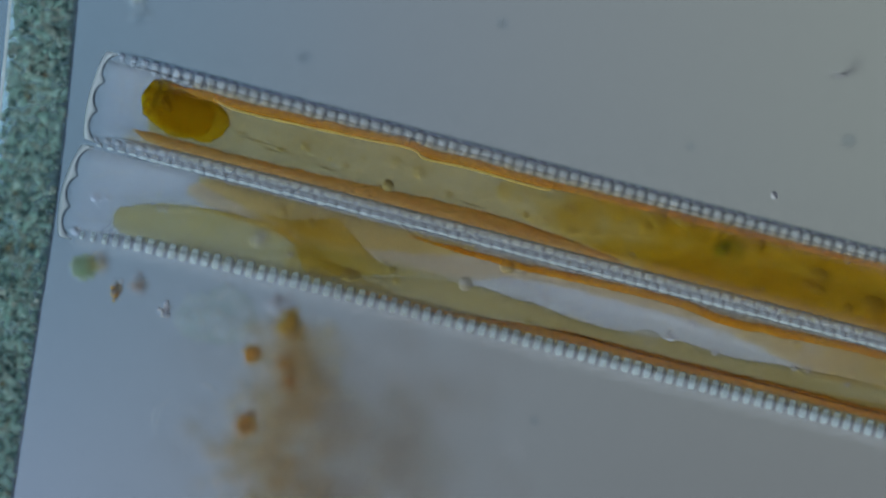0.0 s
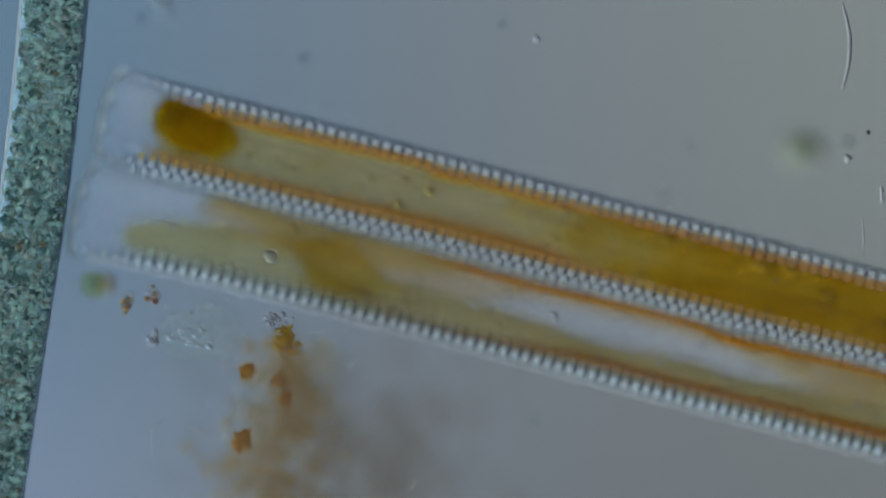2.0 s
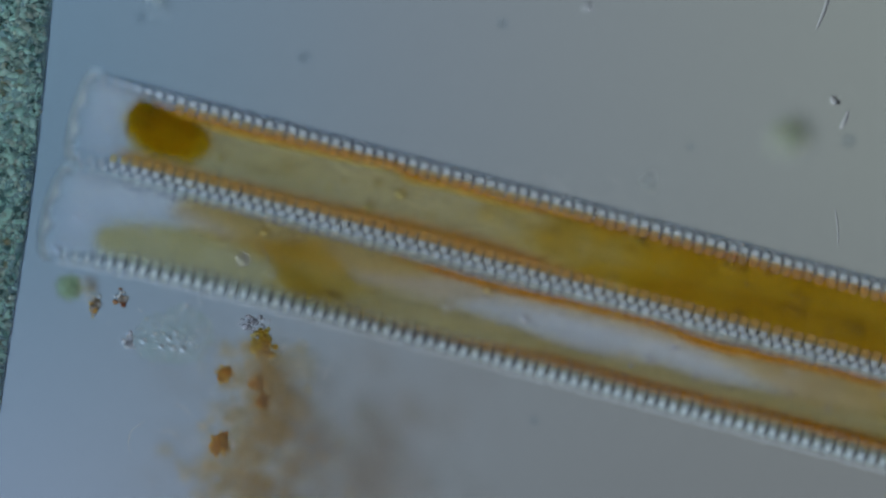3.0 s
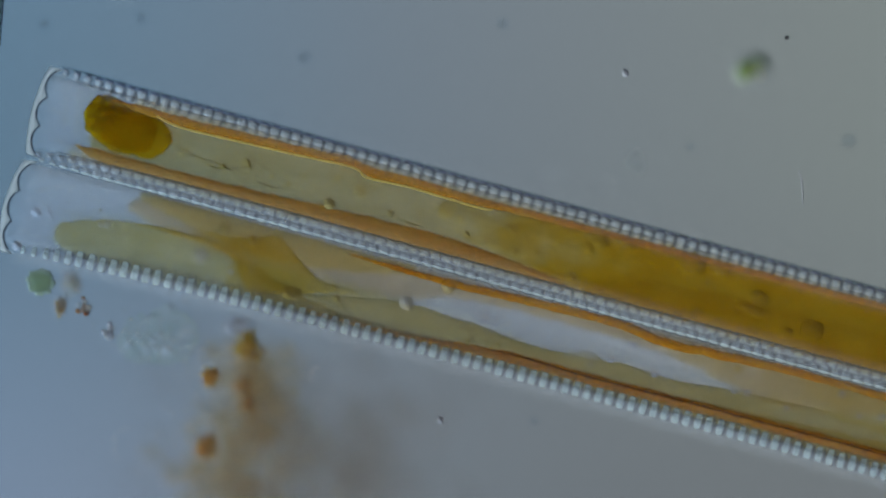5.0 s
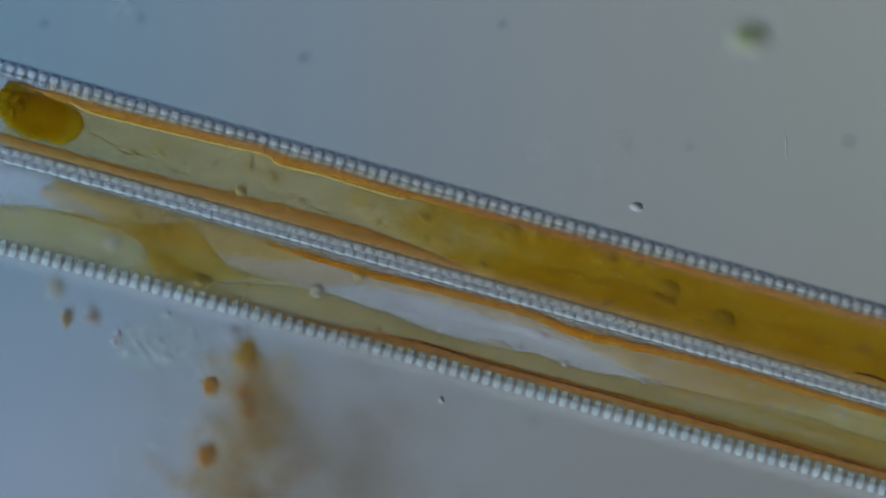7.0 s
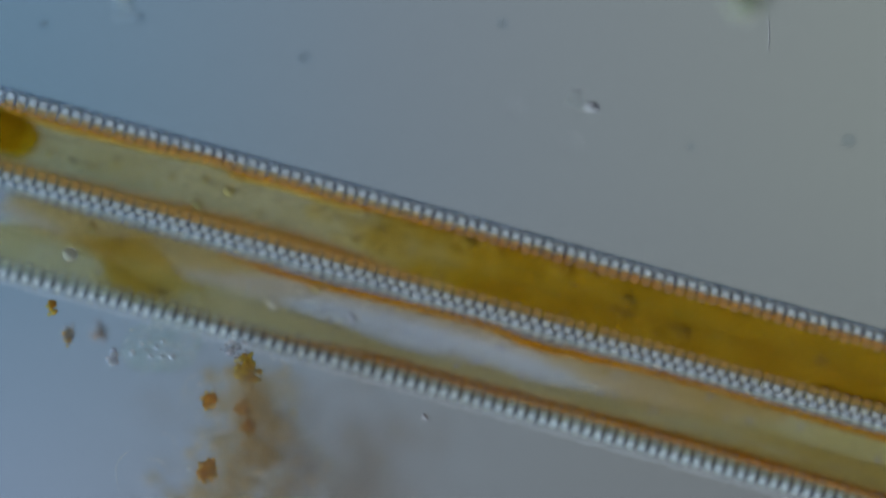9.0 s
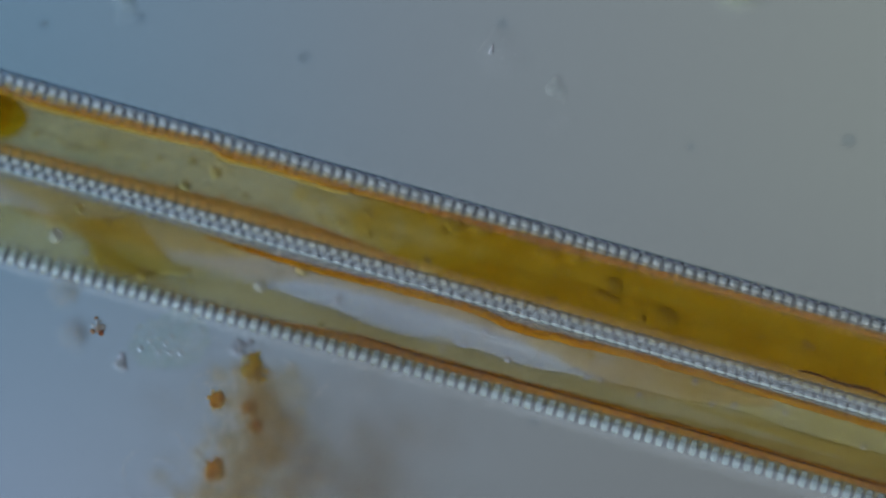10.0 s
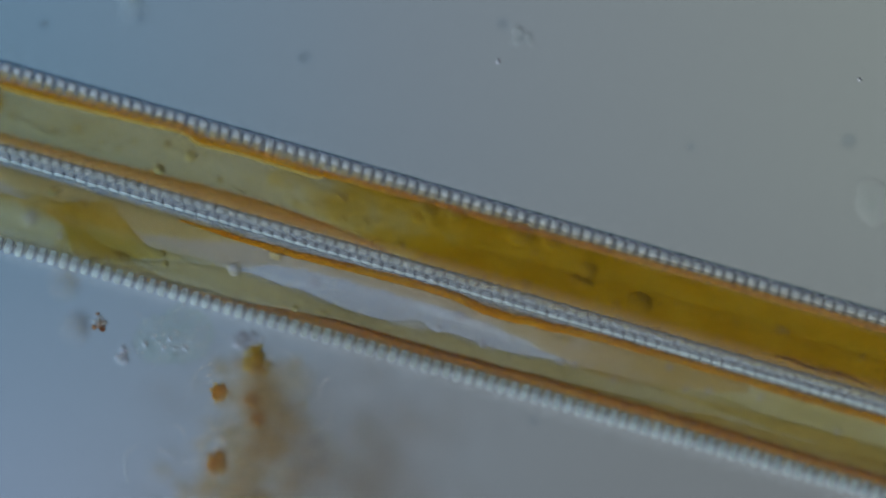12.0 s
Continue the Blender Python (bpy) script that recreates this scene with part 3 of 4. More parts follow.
thread(upper, "pigment_strand", [(0.12, -0.026), (0.205, -0.030), (0.255, -0.032), (0.377, -0.029), (0.48, -0.025), (0.553, -0.021), (0.60, -0.030), (0.667, -0.028), (0.75, -0.030), (0.813, -0.030), (0.875, -0.028), (0.98, -0.026), (1.13, -0.026), (1.29, -0.024), (1.5, -0.022), (1.9, -0.022), (2.3, -0.024)], [0.002, 0.008, 0.0085, 0.009, 0.0085, 0.008, 0.009, 0.0085, 0.008, 0.007, 0.006, 0.006, 0.006, 0.006, 0.006, 0.006, 0.004], 0.0, STRAND, UP, "orange-brown strand", 200, 0.3, 2)
# glint under the strand's lower edge, made as a bright yellow cord
edge = [(0.206, -0.033), (0.255, -0.0415), (0.379, -0.038), (0.482, -0.034), (0.548, -0.030), (0.575, -0.032), (0.594, -0.041), (0.669, -0.038), (0.753, -0.040), (0.810, -0.0405), (0.823, -0.036)]
put("strand_edge", mesh_of("strand_edge", *cord([(u, v, 0.003) for u, v in edge], 0.0019, 200, 8, 0.5, 12), YELLOW_GLINT), upper, "fine yellow glint along the strand")
thread(upper, "pigment_strand", [(0.078, -0.120), (0.125, -0.127), (0.23, -0.127), (0.333, -0.127), (0.436, -0.125), (0.549, -0.122), (0.642, -0.121), (0.745, -0.120), (0.85, -0.124), (0.944, -0.130), (0.985, -0.136)], [0.002, 0.0095, 0.010, 0.0105, 0.012, 0.013, 0.015, 0.015, 0.012, 0.007, 0.002], -0.010, STRAND_RED, UP, "reddish strand", 140, 0.35, 6)
for p, r, z in (((0.3808, -0.0713), 0.0075, -0.004), ((0.388, -0.077), 0.004, -0.004), ((0.342, -0.0885), 0.005, -0.004), ((0.5880, -0.0673), 0.0100, 0.026), ((0.5430, -0.0585), 0.0065, 0.024), ((0.5410, -0.1030), 0.0095, 0.006), ((0.6500, -0.0915), 0.006, 0.004), ((0.4865, -0.0671), 0.004, 0.004),
                ((0.7717, -0.0680), 0.006, 0.006), ((0.8690, -0.0637), 0.008, 0.006), ((0.8590, -0.0600), 0.005, 0.004), ((0.8794, -0.0980), 0.006, 0.006), ((0.4618, -0.0877), 0.005, 0.002), ((0.4297, -0.0840), 0.004, 0.002), ((0.9890, -0.1165), 0.008, 0.004), ((0.918, -0.0926), 0.006, -0.004),
                ((0.7906, -0.0917), 0.005, -0.006), ((0.5300, -0.110), 0.005, -0.008), ((1.3840, -0.1100), 0.0075, 0.004), ((1.6740, -0.0751), 0.008, 0.008), ((1.6867, -0.0758), 0.006, 0.006), ((1.8283, -0.0796), 0.006, 0.006), ((1.216, -0.1216), 0.006, 0.010), ((1.226, -0.116), 0.004, 0.010),
                ((0.8260, -0.0914), 0.005, 0.040), ((1.2205, -0.0654), 0.005, 0.040), ((0.4835, -0.0715), 0.004, 0.040), ((0.1484, -0.1148), 0.005, 0.040), ((0.2635, -0.0884), 0.005, 0.040)):
    droplet(upper, p, r, UP, z)
for p, r, s in (((1.0205, -0.0400), 0.015, 1.0), ((1.0021, -0.0583), 0.010, 1.0), ((1.0665, -0.0320), 0.012, 1.5), ((1.1434, -0.0256), 0.009, 1.8), ((1.1870, -0.0380), 0.020, 1.2), ((1.3135, -0.0889), 0.010, 2.2), ((1.4245, -0.0955), 0.018, 1.1), ((1.3186, -0.0666), 0.014, 1.2), ((1.242, -0.0360), 0.012, 1.4)):
    droplet(upper, p, r, UP, 0.0, OIL_AMBER, s, -5)
# short dark folds in the thin film
for k, pts in enumerate(([(0.272, -0.082), (0.300, -0.085), (0.322, -0.086)], [(0.322, -0.084), (0.345, -0.089), (0.368, -0.092)], [(0.30, -0.089), (0.325, -0.094), (0.345, -0.094)], [(0.40, -0.098), (0.43, -0.101), (0.45, -0.100)], [(0.66, -0.096), (0.69, -0.099), (0.71, -0.098)], [(0.25, -0.075), (0.265, -0.078), (0.28, -0.079)])):
    put("film_fold", mesh_of("film_fold", *cord([(u, v, 0.004) for u, v in pts], [0.0003, 0.0013, 0.0003], 24, 8, 0.6, k), FILM_FOLD), upper, "short olive fold")

thread(upper, "dark_slit", [(1.6738, -0.1212), (1.7096, -0.1192), (1.7525, -0.1234), (1.8036, -0.1201), (1.8634, -0.1288)], [0.001, 0.003, 0.0025, 0.0035, 0.001], 0.004, SLIT, UP, "dark brown slit along the margin", 40, 0.2, 61)
for k, pts in enumerate(([(0.030, -0.02), (0.045, -0.06), (0.05, -0.10)], [(0.060, -0.03), (0.068, -0.07), (0.078, -0.105)], [(0.066, -0.045), (0.074, -0.08), (0.09, -0.112)], [(0.02, -0.07), (0.04, -0.075), (0.058, -0.09)], [(0.045, -0.118), (0.06, -0.125), (0.085, -0.122)], [(0.058, -0.02), (0.072, -0.035), (0.07, -0.06)])):
    put("plasma_thread", mesh_of("plasma_thread", *cord([(u, v, 0.0) for u, v in pts], 0.0013, 24, 8, 0.4, k), FLOCK_CLEAR), upper, "fine clear plasma thread")

# contents of the lower cell
lying(lower, "cytoplasm", [(0.20, -0.205, -0.19), (0.25, -0.220, -0.169), (0.4, -0.240, -0.169), (0.5, -0.235, -0.169), (0.66, -0.234, -0.169), (0.72, -0.229, -0.169), (0.79, -0.207, -0.169), (0.89, -0.199, -0.169), (0.99, -0.199, -0.169), (1.1, -0.198, -0.169), (1.2, -0.206, -0.169), (1.30, -0.224, -0.169), (1.38, -0.238, -0.169), (1.5, -0.228, -0.172), (1.65, -0.195, -0.180)], -0.026, 0.005, CYTOPLASM_ROSY, LOW, "pale rosy film", 130, 0.004, 23)
lying(lower, "cytoplasm", [(0.40, -0.30, -0.25), (0.5, -0.302, -0.236), (0.66, -0.302, -0.232), (0.72, -0.302, -0.236), (0.8, -0.302, -0.240), (0.9, -0.302, -0.247), (1.0, -0.302, -0.250), (1.1, -0.302, -0.243), (1.2, -0.302, -0.245), (1.31, -0.302, -0.238), (1.4, -0.302, -0.232), (1.75, -0.302, -0.225), (2.0, -0.302, -0.225), (LENGTH - 0.05, -0.30, -0.235)], -0.026, 0.005, FILM_DEEP, LOW, "olive film below the clear gap", 130, 0.004, 28)
lying(lower, "cytoplasm", [(0.45, -0.302, -0.290), (0.55, -0.302, -0.268), (0.633, -0.302, -0.2495), (0.70, -0.302, -0.240), (0.757, -0.302, -0.2365), (0.80, -0.302, -0.2405), (0.835, -0.302, -0.2395), (0.874, -0.302, -0.244), (0.915, -0.302, -0.250), (0.950, -0.302, -0.2515), (1.006, -0.302, -0.249), (1.04, -0.302, -0.2385), (1.066, -0.302, -0.236), (1.085, -0.302, -0.243), (1.137, -0.302, -0.2405), (1.21, -0.302, -0.245), (1.30, -0.302, -0.236), (1.408, -0.302, -0.2295), (1.48, -0.302, -0.2275), (1.56, -0.302, -0.2195), (1.624, -0.302, -0.219), (1.688, -0.302, -0.2245), (1.79, -0.302, -0.2255), (1.91, -0.302, -0.2215), (2.1, -0.302, -0.23), (LENGTH - 0.05, -0.30, -0.24)], -0.004, 0.005, FILM_PALE, LOW, "pale olive film below the clear gap, with a wavy edge", 200, 0.003, 29, 0.5)
lying(lower, "plastid_lobe", [(0.085, -0.282, -0.272), (0.10, -0.300, -0.255), (0.17, -0.312, -0.232), (0.26, -0.312, -0.222), (0.36, -0.308, -0.225), (0.43, -0.304, -0.236), (0.5, -0.302, -0.262), (0.62, -0.302, -0.285), (0.8, -0.302, -0.285), (1.0, -0.302, -0.275), (1.2, -0.302, -0.272), (1.5, -0.302, -0.258), (1.8, -0.302, -0.25), (2.25, -0.300, -0.25)], -0.018, 0.007, LOBE, LOW, "long pale olive lobe", 130, 0.006, 24)
lying(lower, "plastid_lobe", [(0.215, -0.182, -0.169), (0.27, -0.196, -0.169), (0.36, -0.215, -0.169), (0.42, -0.225, -0.169), (0.5, -0.222, -0.169), (0.6, -0.21, -0.169), (0.72, -0.185, -0.169)], -0.020, 0.005, LOBE, LOW, "pale olive lobe", 60, 0.004, 27)
lying(lower, "plastid_lobe", [(1.05, -0.212, -0.169), (1.25, -0.222, -0.169), (1.5, -0.234, -0.169), (1.8, -0.25, -0.169), (2.1, -0.262, -0.169), (LENGTH - 0.06, -0.27, -0.169)], -0.012, 0.005, OLIVE_FILM, LOW, "thin olive film", 90, 0.005, 37)
lying(lower, "plastid_knot", [(0.16, -0.243, -0.240), (0.275, -0.231, -0.216), (0.346, -0.228, -0.208), (0.382, -0.233, -0.205), (0.410, -0.251, -0.200), (0.432, -0.284, -0.194), (0.448, -0.291, -0.188), (0.468, -0.290, -0.182), (0.489, -0.282, -0.194), (0.516, -0.275, -0.212), (0.540, -0.2685, -0.227), (0.566, -0.260, -0.2385), (0.602, -0.2515, -0.2405), (0.66, -0.247, -0.243)], -0.010, 0.008, PLASTID_MID, LOW, "dense olive knot of plastid drawn out into a band", 120, 0.004, 25, 0.6)
thread(lower, "pigment_strand", [(0.60, -0.180), (0.75, -0.183), (0.863, -0.180), (0.94, -0.177), (1.017, -0.175), (1.10, -0.175), (1.175, -0.185), (1.257, -0.182), (1.38, -0.176), (1.5, -0.175), (1.8, -0.178), (2.25, -0.175)], [0.002, 0.006, 0.007, 0.0075, 0.0075, 0.008, 0.008, 0.008, 0.0075, 0.007, 0.007, 0.006], 0.003, STRAND, LOW, "orange-brown strand", 170, 0.3, 31)
thread(lower, "pigment_strand", [(0.55, -0.297), (0.743, -0.294), (0.842, -0.287), (0.944, -0.282), (1.048, -0.283), (1.2, -0.281), (1.36, -0.279), (1.56, -0.278), (1.8, -0.280), (2.25, -0.282)], [0.002, 0.005, 0.0085, 0.010, 0.010, 0.010, 0.010, 0.010, 0.009, 0.008], -0.002, STRAND, LOW, "brown strand along the margin", 170, 0.3, 33)
put("strand_edge", mesh_of("strand_edge", *cord([(u, v - LOW[1], 0.003) for u, v in ((0.86, -0.279), (0.944, -0.276), (1.048, -0.279), (1.2, -0.277), (1.36, -0.276), (1.56, -0.275), (1.8, -0.277), (2.2, -0.279))], [0.0004] + [0.0014] * 7, 200, 8, 0.6, 13), SLIT), lower, "dark brown edge of the strand")
thread(lower, "pigment_strand", [(0.22, -0.228), (0.3, -0.224), (0.38, -0.228), (0.44, -0.24)], [0.002, 0.004, 0.005, 0.002], 0.0, LOBE, LOW, "olive edge of the lobe", 50, 0.3, 35)
for p, r, z, mat in (((0.4265, -0.2003), 0.0075, 0.004, OIL), ((0.5130, -0.2743), 0.0115, 0.004, OIL), ((0.5270, -0.270), 0.007, 0.002, OIL), ((0.5970, -0.2618), 0.006, 0.002, OIL), ((0.5877, -0.2448), 0.006, 0.0, OIL), ((0.7185, -0.2377), 0.0115, 0.004, CLEAR_BEAD), ((0.7820, -0.1888), 0.012, 0.006, OIL),
                     ((0.8415, -0.2755), 0.005, 0.006, OIL), ((0.8950, -0.2670), 0.004, 0.004, OIL), ((1.1245, -0.2070), 0.0075, 0.004, CLEAR_BEAD), ((1.0930, -0.2385), 0.006, 0.004, CLEAR_BEAD), ((1.1750, -0.2430), 0.006, 0.006, CLEAR_BEAD), ((1.3183, -0.2347), 0.006, 0.002, CLEAR_BEAD), ((1.3420, -0.2325), 0.006, 0.002, CLEAR_BEAD),
                     ((1.5046, -0.1915), 0.006, 0.006, CLEAR_BEAD), ((1.5442, -0.2207), 0.005, 0.006, CLEAR_BEAD), ((1.5835, -0.2125), 0.006, 0.006, CLEAR_BEAD), ((1.6742, -0.1989), 0.006, 0.006, CLEAR_BEAD), ((1.8230, -0.2190), 0.006, 0.006, CLEAR_BEAD), ((1.4160, -0.2412), 0.005, 0.006, CLEAR_BEAD), ((1.3145, -0.1966), 0.006, 0.006, OIL),
                     ((0.3460, -0.2525), 0.012, 0.032, CLEAR_BEAD), ((0.3730, -0.1940), 0.009, 0.022, OIL), ((0.404, -0.2661), 0.006, 0.010, CLEAR_BEAD), ((0.8563, -0.2251), 0.008, 0.040, CLEAR_BEAD), ((1.0583, -0.2574), 0.004, 0.040, CLEAR_BEAD), ((1.1712, -0.2150), 0.004, 0.040, CLEAR_BEAD),
                     ((0.1709, -0.2418), 0.006, 0.002, CLEAR_BEAD), ((0.1600, -0.2443), 0.005, 0.002, CLEAR_BEAD), ((0.0445, -0.2532), 0.008, 0.004, CLEAR_BEAD), ((0.0662, -0.2494), 0.005, 0.004, CLEAR_BEAD), ((0.0264, -0.3197), 0.008, 0.004, CLEAR_BEAD)):
    droplet(lower, p, r, LOW, z, mat)

for k, pts in enumerate(([(0.03, -0.22), (0.06, -0.205), (0.10, -0.19)], [(0.05, -0.235), (0.07, -0.245), (0.075, -0.26)], [(0.02, -0.29), (0.05, -0.295), (0.08, -0.29)])):
    put("plasma_thread", mesh_of("plasma_thread", *cord([(u, v - LOW[1], 0.0) for u, v in pts], 0.0013, 24, 8, 0.4, k), FLOCK_CLEAR), lower, "fine clear plasma thread")
for parent, base, places in ((upper, UP, ((0.22, -0.062), (0.3, -0.088))), (lower, LOW, ((0.1, -0.232), (0.3, -0.25)))):
    for u0, v in places:
        line = [(u, v - base[1] + 0.002 * math.sin(9 * u), 0.041) for u in np.linspace(u0, LENGTH - 0.03, 12)]
        put("raphe_line", mesh_of("raphe_line", *cord(line, 0.0009, 300, 6, 0.9, int(-v * 900)), FINE), parent, "very fine grey line along the valve")
# a row of fine pores along the lower valve
pores = [(u, -0.245 + 0.165 + 0.004 * math.sin(8 * u), 0.042, 0.0018) for u in np.arange(0.085, 0.42, 0.0075)]
tagged(put("pore_row", heap("pore_row", pores, FILM_FOLD, 2, 0.1, 91, 0.8, 1.1), lower, "row of fine pores"), kind="stuff")
# fine granules in the plasma
rnd = random.Random(77)
for parent, base, lo, hi, start in ((upper, UP, -0.128, -0.04, 0.27), (lower, LOW, -0.295, -0.185, 0.15)):
    for mat, count in ((OIL, 110), (OIL_AMBER, 220)):
        spots = []
        for _ in range(count):
            r = rnd.uniform(0.0009, 0.0022) if rnd.random() < 0.93 else rnd.uniform(0.0022, 0.0036)
            spots.append((rnd.uniform(start, LENGTH - 0.06), rnd.uniform(lo, hi) - base[1], rnd.uniform(-0.004, 0.012), r))
        tagged(put("granular_plasma", heap("granular_plasma", spots, mat, 1, 0.4, count), parent, "fine clear granules"), kind="stuff")
# the glow beyond the lower margin, made as a hazy sheet
lying(lower, "edge_glow", [(0.03, -0.346, -0.330)] + [(u, edge_low(u) - 0.015, edge_low(u) + 0.004) for u in np.linspace(0.1, LENGTH - 0.05, 24)], 0.05, 0.004, EDGE_GLOW, LOW, "soft whitish glow painted along the lower margin", 90, 0.004, 47)
ribs(upper, edge_top, 1, UP, 0.030, 1)
ribs(upper, lambda u: edge_mid(u) + 0.001, -1, UP, 0.020, 2, 0.6, 0.0011)
ribs(lower, lambda u: edge_mid(u) - 0.001, 1, LOW, 0.029, 3, 0.56, 0.0005)
ribs(lower, edge_low, -1, LOW, 0.040, 4)


# ---- green filament ----
def green_filament():
    f = thing("algal_filament", "thick blue-green algal filament packed with granules", "filament")
    pts = [(0.03, 0.8, 0), (0.017, 0.3, 0), (0.0, 0.0, 0), (-0.035, -0.34, 0), (-0.077, -0.62, 0), (-0.115, -0.882, 0), (-0.16, -1.2, 0), (-0.25, -1.7, 0)]
    put("sheath", mesh_of("sheath", *cord(pts, 0.058, 80, 24), SHEATH), f, "clear pale sheath")
    put("cell_core", mesh_of("cell_core", *cord([(x, y, -0.036) for x, y, z in pts], 0.038, 160, 24, 0.1, 5), GREEN_CORE), f, "mottled blue-green core")
    # relief of the sheath as cords: shade on the right, light on the left
    for side, r, mat in ((0.0585, 0.0022, SUTURE), (-0.0590, 0.0042, END_SILICA)):
        put("sheath_edge", mesh_of("sheath_edge", *cord([(x + side, y, 0.004) for x, y, z in pts], r, 160, 8, 0.4, 7), mat), f, "fine painted relief line along the sheath")
    c = curve_through(pts, 400)
    rnd = random.Random(11)
    for name, mat, count in (("granular_layer", GREEN_GRAIN, 2000), ("dark_granules", GREEN_DARK, 700), ("pale_granules", GREEN_LIGHT, 900), ("rusty_granules", RED_GRAIN, 90)):
        spots = []
        for _ in range(count):
            p = c[rnd.randrange(70, 300)]
            dx = rnd.uniform(-0.053, 0.051)
            spots.append((p[0] + dx, p[1] + rnd.uniform(-0.01, 0.01), rnd.uniform(-0.004, 0.014) + (0.0 if mat == GREEN_GRAIN else 0.006), rnd.uniform(0.0018, 0.0030 + 0.0028 * rnd.random())))
        tagged(put(name, heap(name, spots, mat, 2, 0.9, 21, 0.7, 2.8), f), kind="stuff")
    return f


filament = green_filament()


# ---- debris by the diatoms ----
def debris_flock():
    d = thing("detritus_flock", "loose brown detritus with rust-coloured grains and threads", "detritus")
    rnd = random.Random(5)
    spots, clear = [], []
    for _ in range(900):
        k = rnd.random()
        y = 0.05 - 0.42 * k
        x = 0.045 + 0.02 * math.sin(9 * k) + rnd.gauss(0, 0.034 + 0.040 * k)
        spots.append((x, y, rnd.uniform(0.05, 0.15), rnd.uniform(0.005, 0.016)))
    thin = [(0.15 + rnd.gauss(0, 0.12), -0.06 - rnd.gauss(0.14, 0.13), rnd.uniform(0.16, 0.34), rnd.uniform(0.012, 0.035)) for _ in range(310)]
    tagged(put("thin_matter", heap("thin_matter", thin, HALO, 1, 0.6, 34), d), kind="stuff")
    for _ in range(90):
        clear.append((0.04 + rnd.gauss(0, 0.05), 0.06 - rnd.random() * 0.24, rnd.uniform(-0.005, 0.05), rnd.uniform(0.0015, 0.0038)))
    tagged(put("brown_matter", heap("brown_matter", spots, FLOCK, 1, 0.6, 31), d), kind="stuff")
    tagged(put("clear_matter", heap("clear_matter", clear, FLOCK_CLEAR, 1, 0.6, 32), d), kind="stuff")
    for n, (x, y, z, r, mat) in enumerate(((-0.003, 0.0, 0.022, 0.016, RUST), (-0.016, -0.124, 0.04, 0.020, RUST), (0.053, -0.017, 0.045, 0.015, RUST), (0.060, -0.050, 0.045, 0.014, RUST), (0.062, 0.050, 0.034, 0.024, GOLD))):
        lumps = [(0, 0, 0, r * 0.65), (r * 0.2, r * 0.3, 0, r * 0.5), (-r * 0.3, -r * 0.2, 0, r * 0.5)]
        for _ in range(50):
            a, q = rnd.uniform(0, 6.283), rnd.uniform(0.30, 1.05) * r
            lumps.append((q * math.cos(a), q * math.sin(a) * 1.1, rnd.uniform(-0.2, 0.5) * r, rnd.uniform(0.10, 0.22) * r))
        tagged(put("rust_grain", heap("rust_grain", lumps, mat, 3, 0.45, 300 + n), d, "knobbly orange-brown grain", pose(x, y, z)), kind="stuff")
    crystals = [(0.050 + rnd.gauss(0, 0.014), 0.088 + rnd.gauss(0, 0.010), rnd.uniform(0.03, 0.045), rnd.uniform(0.002, 0.006)) for _ in range(45)]
    tagged(put("crystal_crust", heap("crystal_crust", crystals, CLEAR_BEAD, 1, 0.7, 36), d), kind="stuff")
    rnd = random.Random(8)
    for _ in range(46):
        x, y, a, ln = 0.04 + rnd.gauss(0, 0.07), -0.08 + rnd.gauss(0, 0.1), rnd.uniform(0, 6.28), rnd.uniform(0.03, 0.08)
        pts = [(x + ln * s * math.cos(a + s), y + ln * s * math.sin(a + s), 0.05 - 0.04 * rnd.random()) for s in (0, 0.5, 1)]
        put("fibre", mesh_of("fibre", *cord(pts, [0.0004, 0.0011, 0.0004], 14, 6), FLOCK_CLEAR), d, "thin clear fibre")
    return d


def speckled_patch():
    d = thing("speckled_patch", "pale greenish mucilage patch with clear beads", "detritus")
    rnd = random.Random(15)
    put("mucilage", mesh_of("mucilage", *pad([(-0.075, -0.02, 0.0), (-0.05, -0.045, 0.03), (0.0, -0.055, 0.045), (0.04, -0.05, 0.04), (0.07, -0.02, 0.01)], 0.0, 0.01, 40, 0.012, 4), MUCILAGE), d, "pale green mucilage")
    tagged(put("granular_matter", heap("granular_matter", [(rnd.gauss(0, 0.034), rnd.gauss(0, 0.026), rnd.uniform(0.0, 0.03), rnd.uniform(0.001, 0.0026)) for _ in range(200)], FLOCK_CLEAR, 1, 0.4, 33), d), kind="stuff")
    for x, y, r in ((-0.055, -0.012, 0.0075), (-0.037, -0.002, 0.005), (-0.024, -0.023, 0.006), (-0.010, -0.010, 0.006), (0.002, 0.0, 0.006), (-0.004, -0.028, 0.006), (0.014, -0.030, 0.008), (0.023, 0.045, 0.006), (-0.016, 0.028, 0.004), (-0.030, -0.012, 0.004), (0.04, 0.0, 0.004), (0.028, -0.02, 0.004)):
        put("clear_bead", mesh_of("clear_bead", *ball(r * 0.80, 3), CLEAR_BEAD), d, "", pose(x, y, 0.022))
    return d


def fragment(name, label, mats, seed, size, at):
    d = thing(name, label, "debris")
    rnd = random.Random(seed)
    for i, mat in enumerate(mats):
        spots = [(rnd.gauss(0, size * 0.30), rnd.gauss(0, size * 0.55), rnd.uniform(0.015, 0.035), rnd.uniform(0.14, 0.46) * size) for _ in range(14)]
        for k, spot in enumerate(spots):
            put("grain", heap("grain", [spot], mat, 2, 0.5, seed + 10 * i + k), d)
    d.matrix_basis = at
    return d


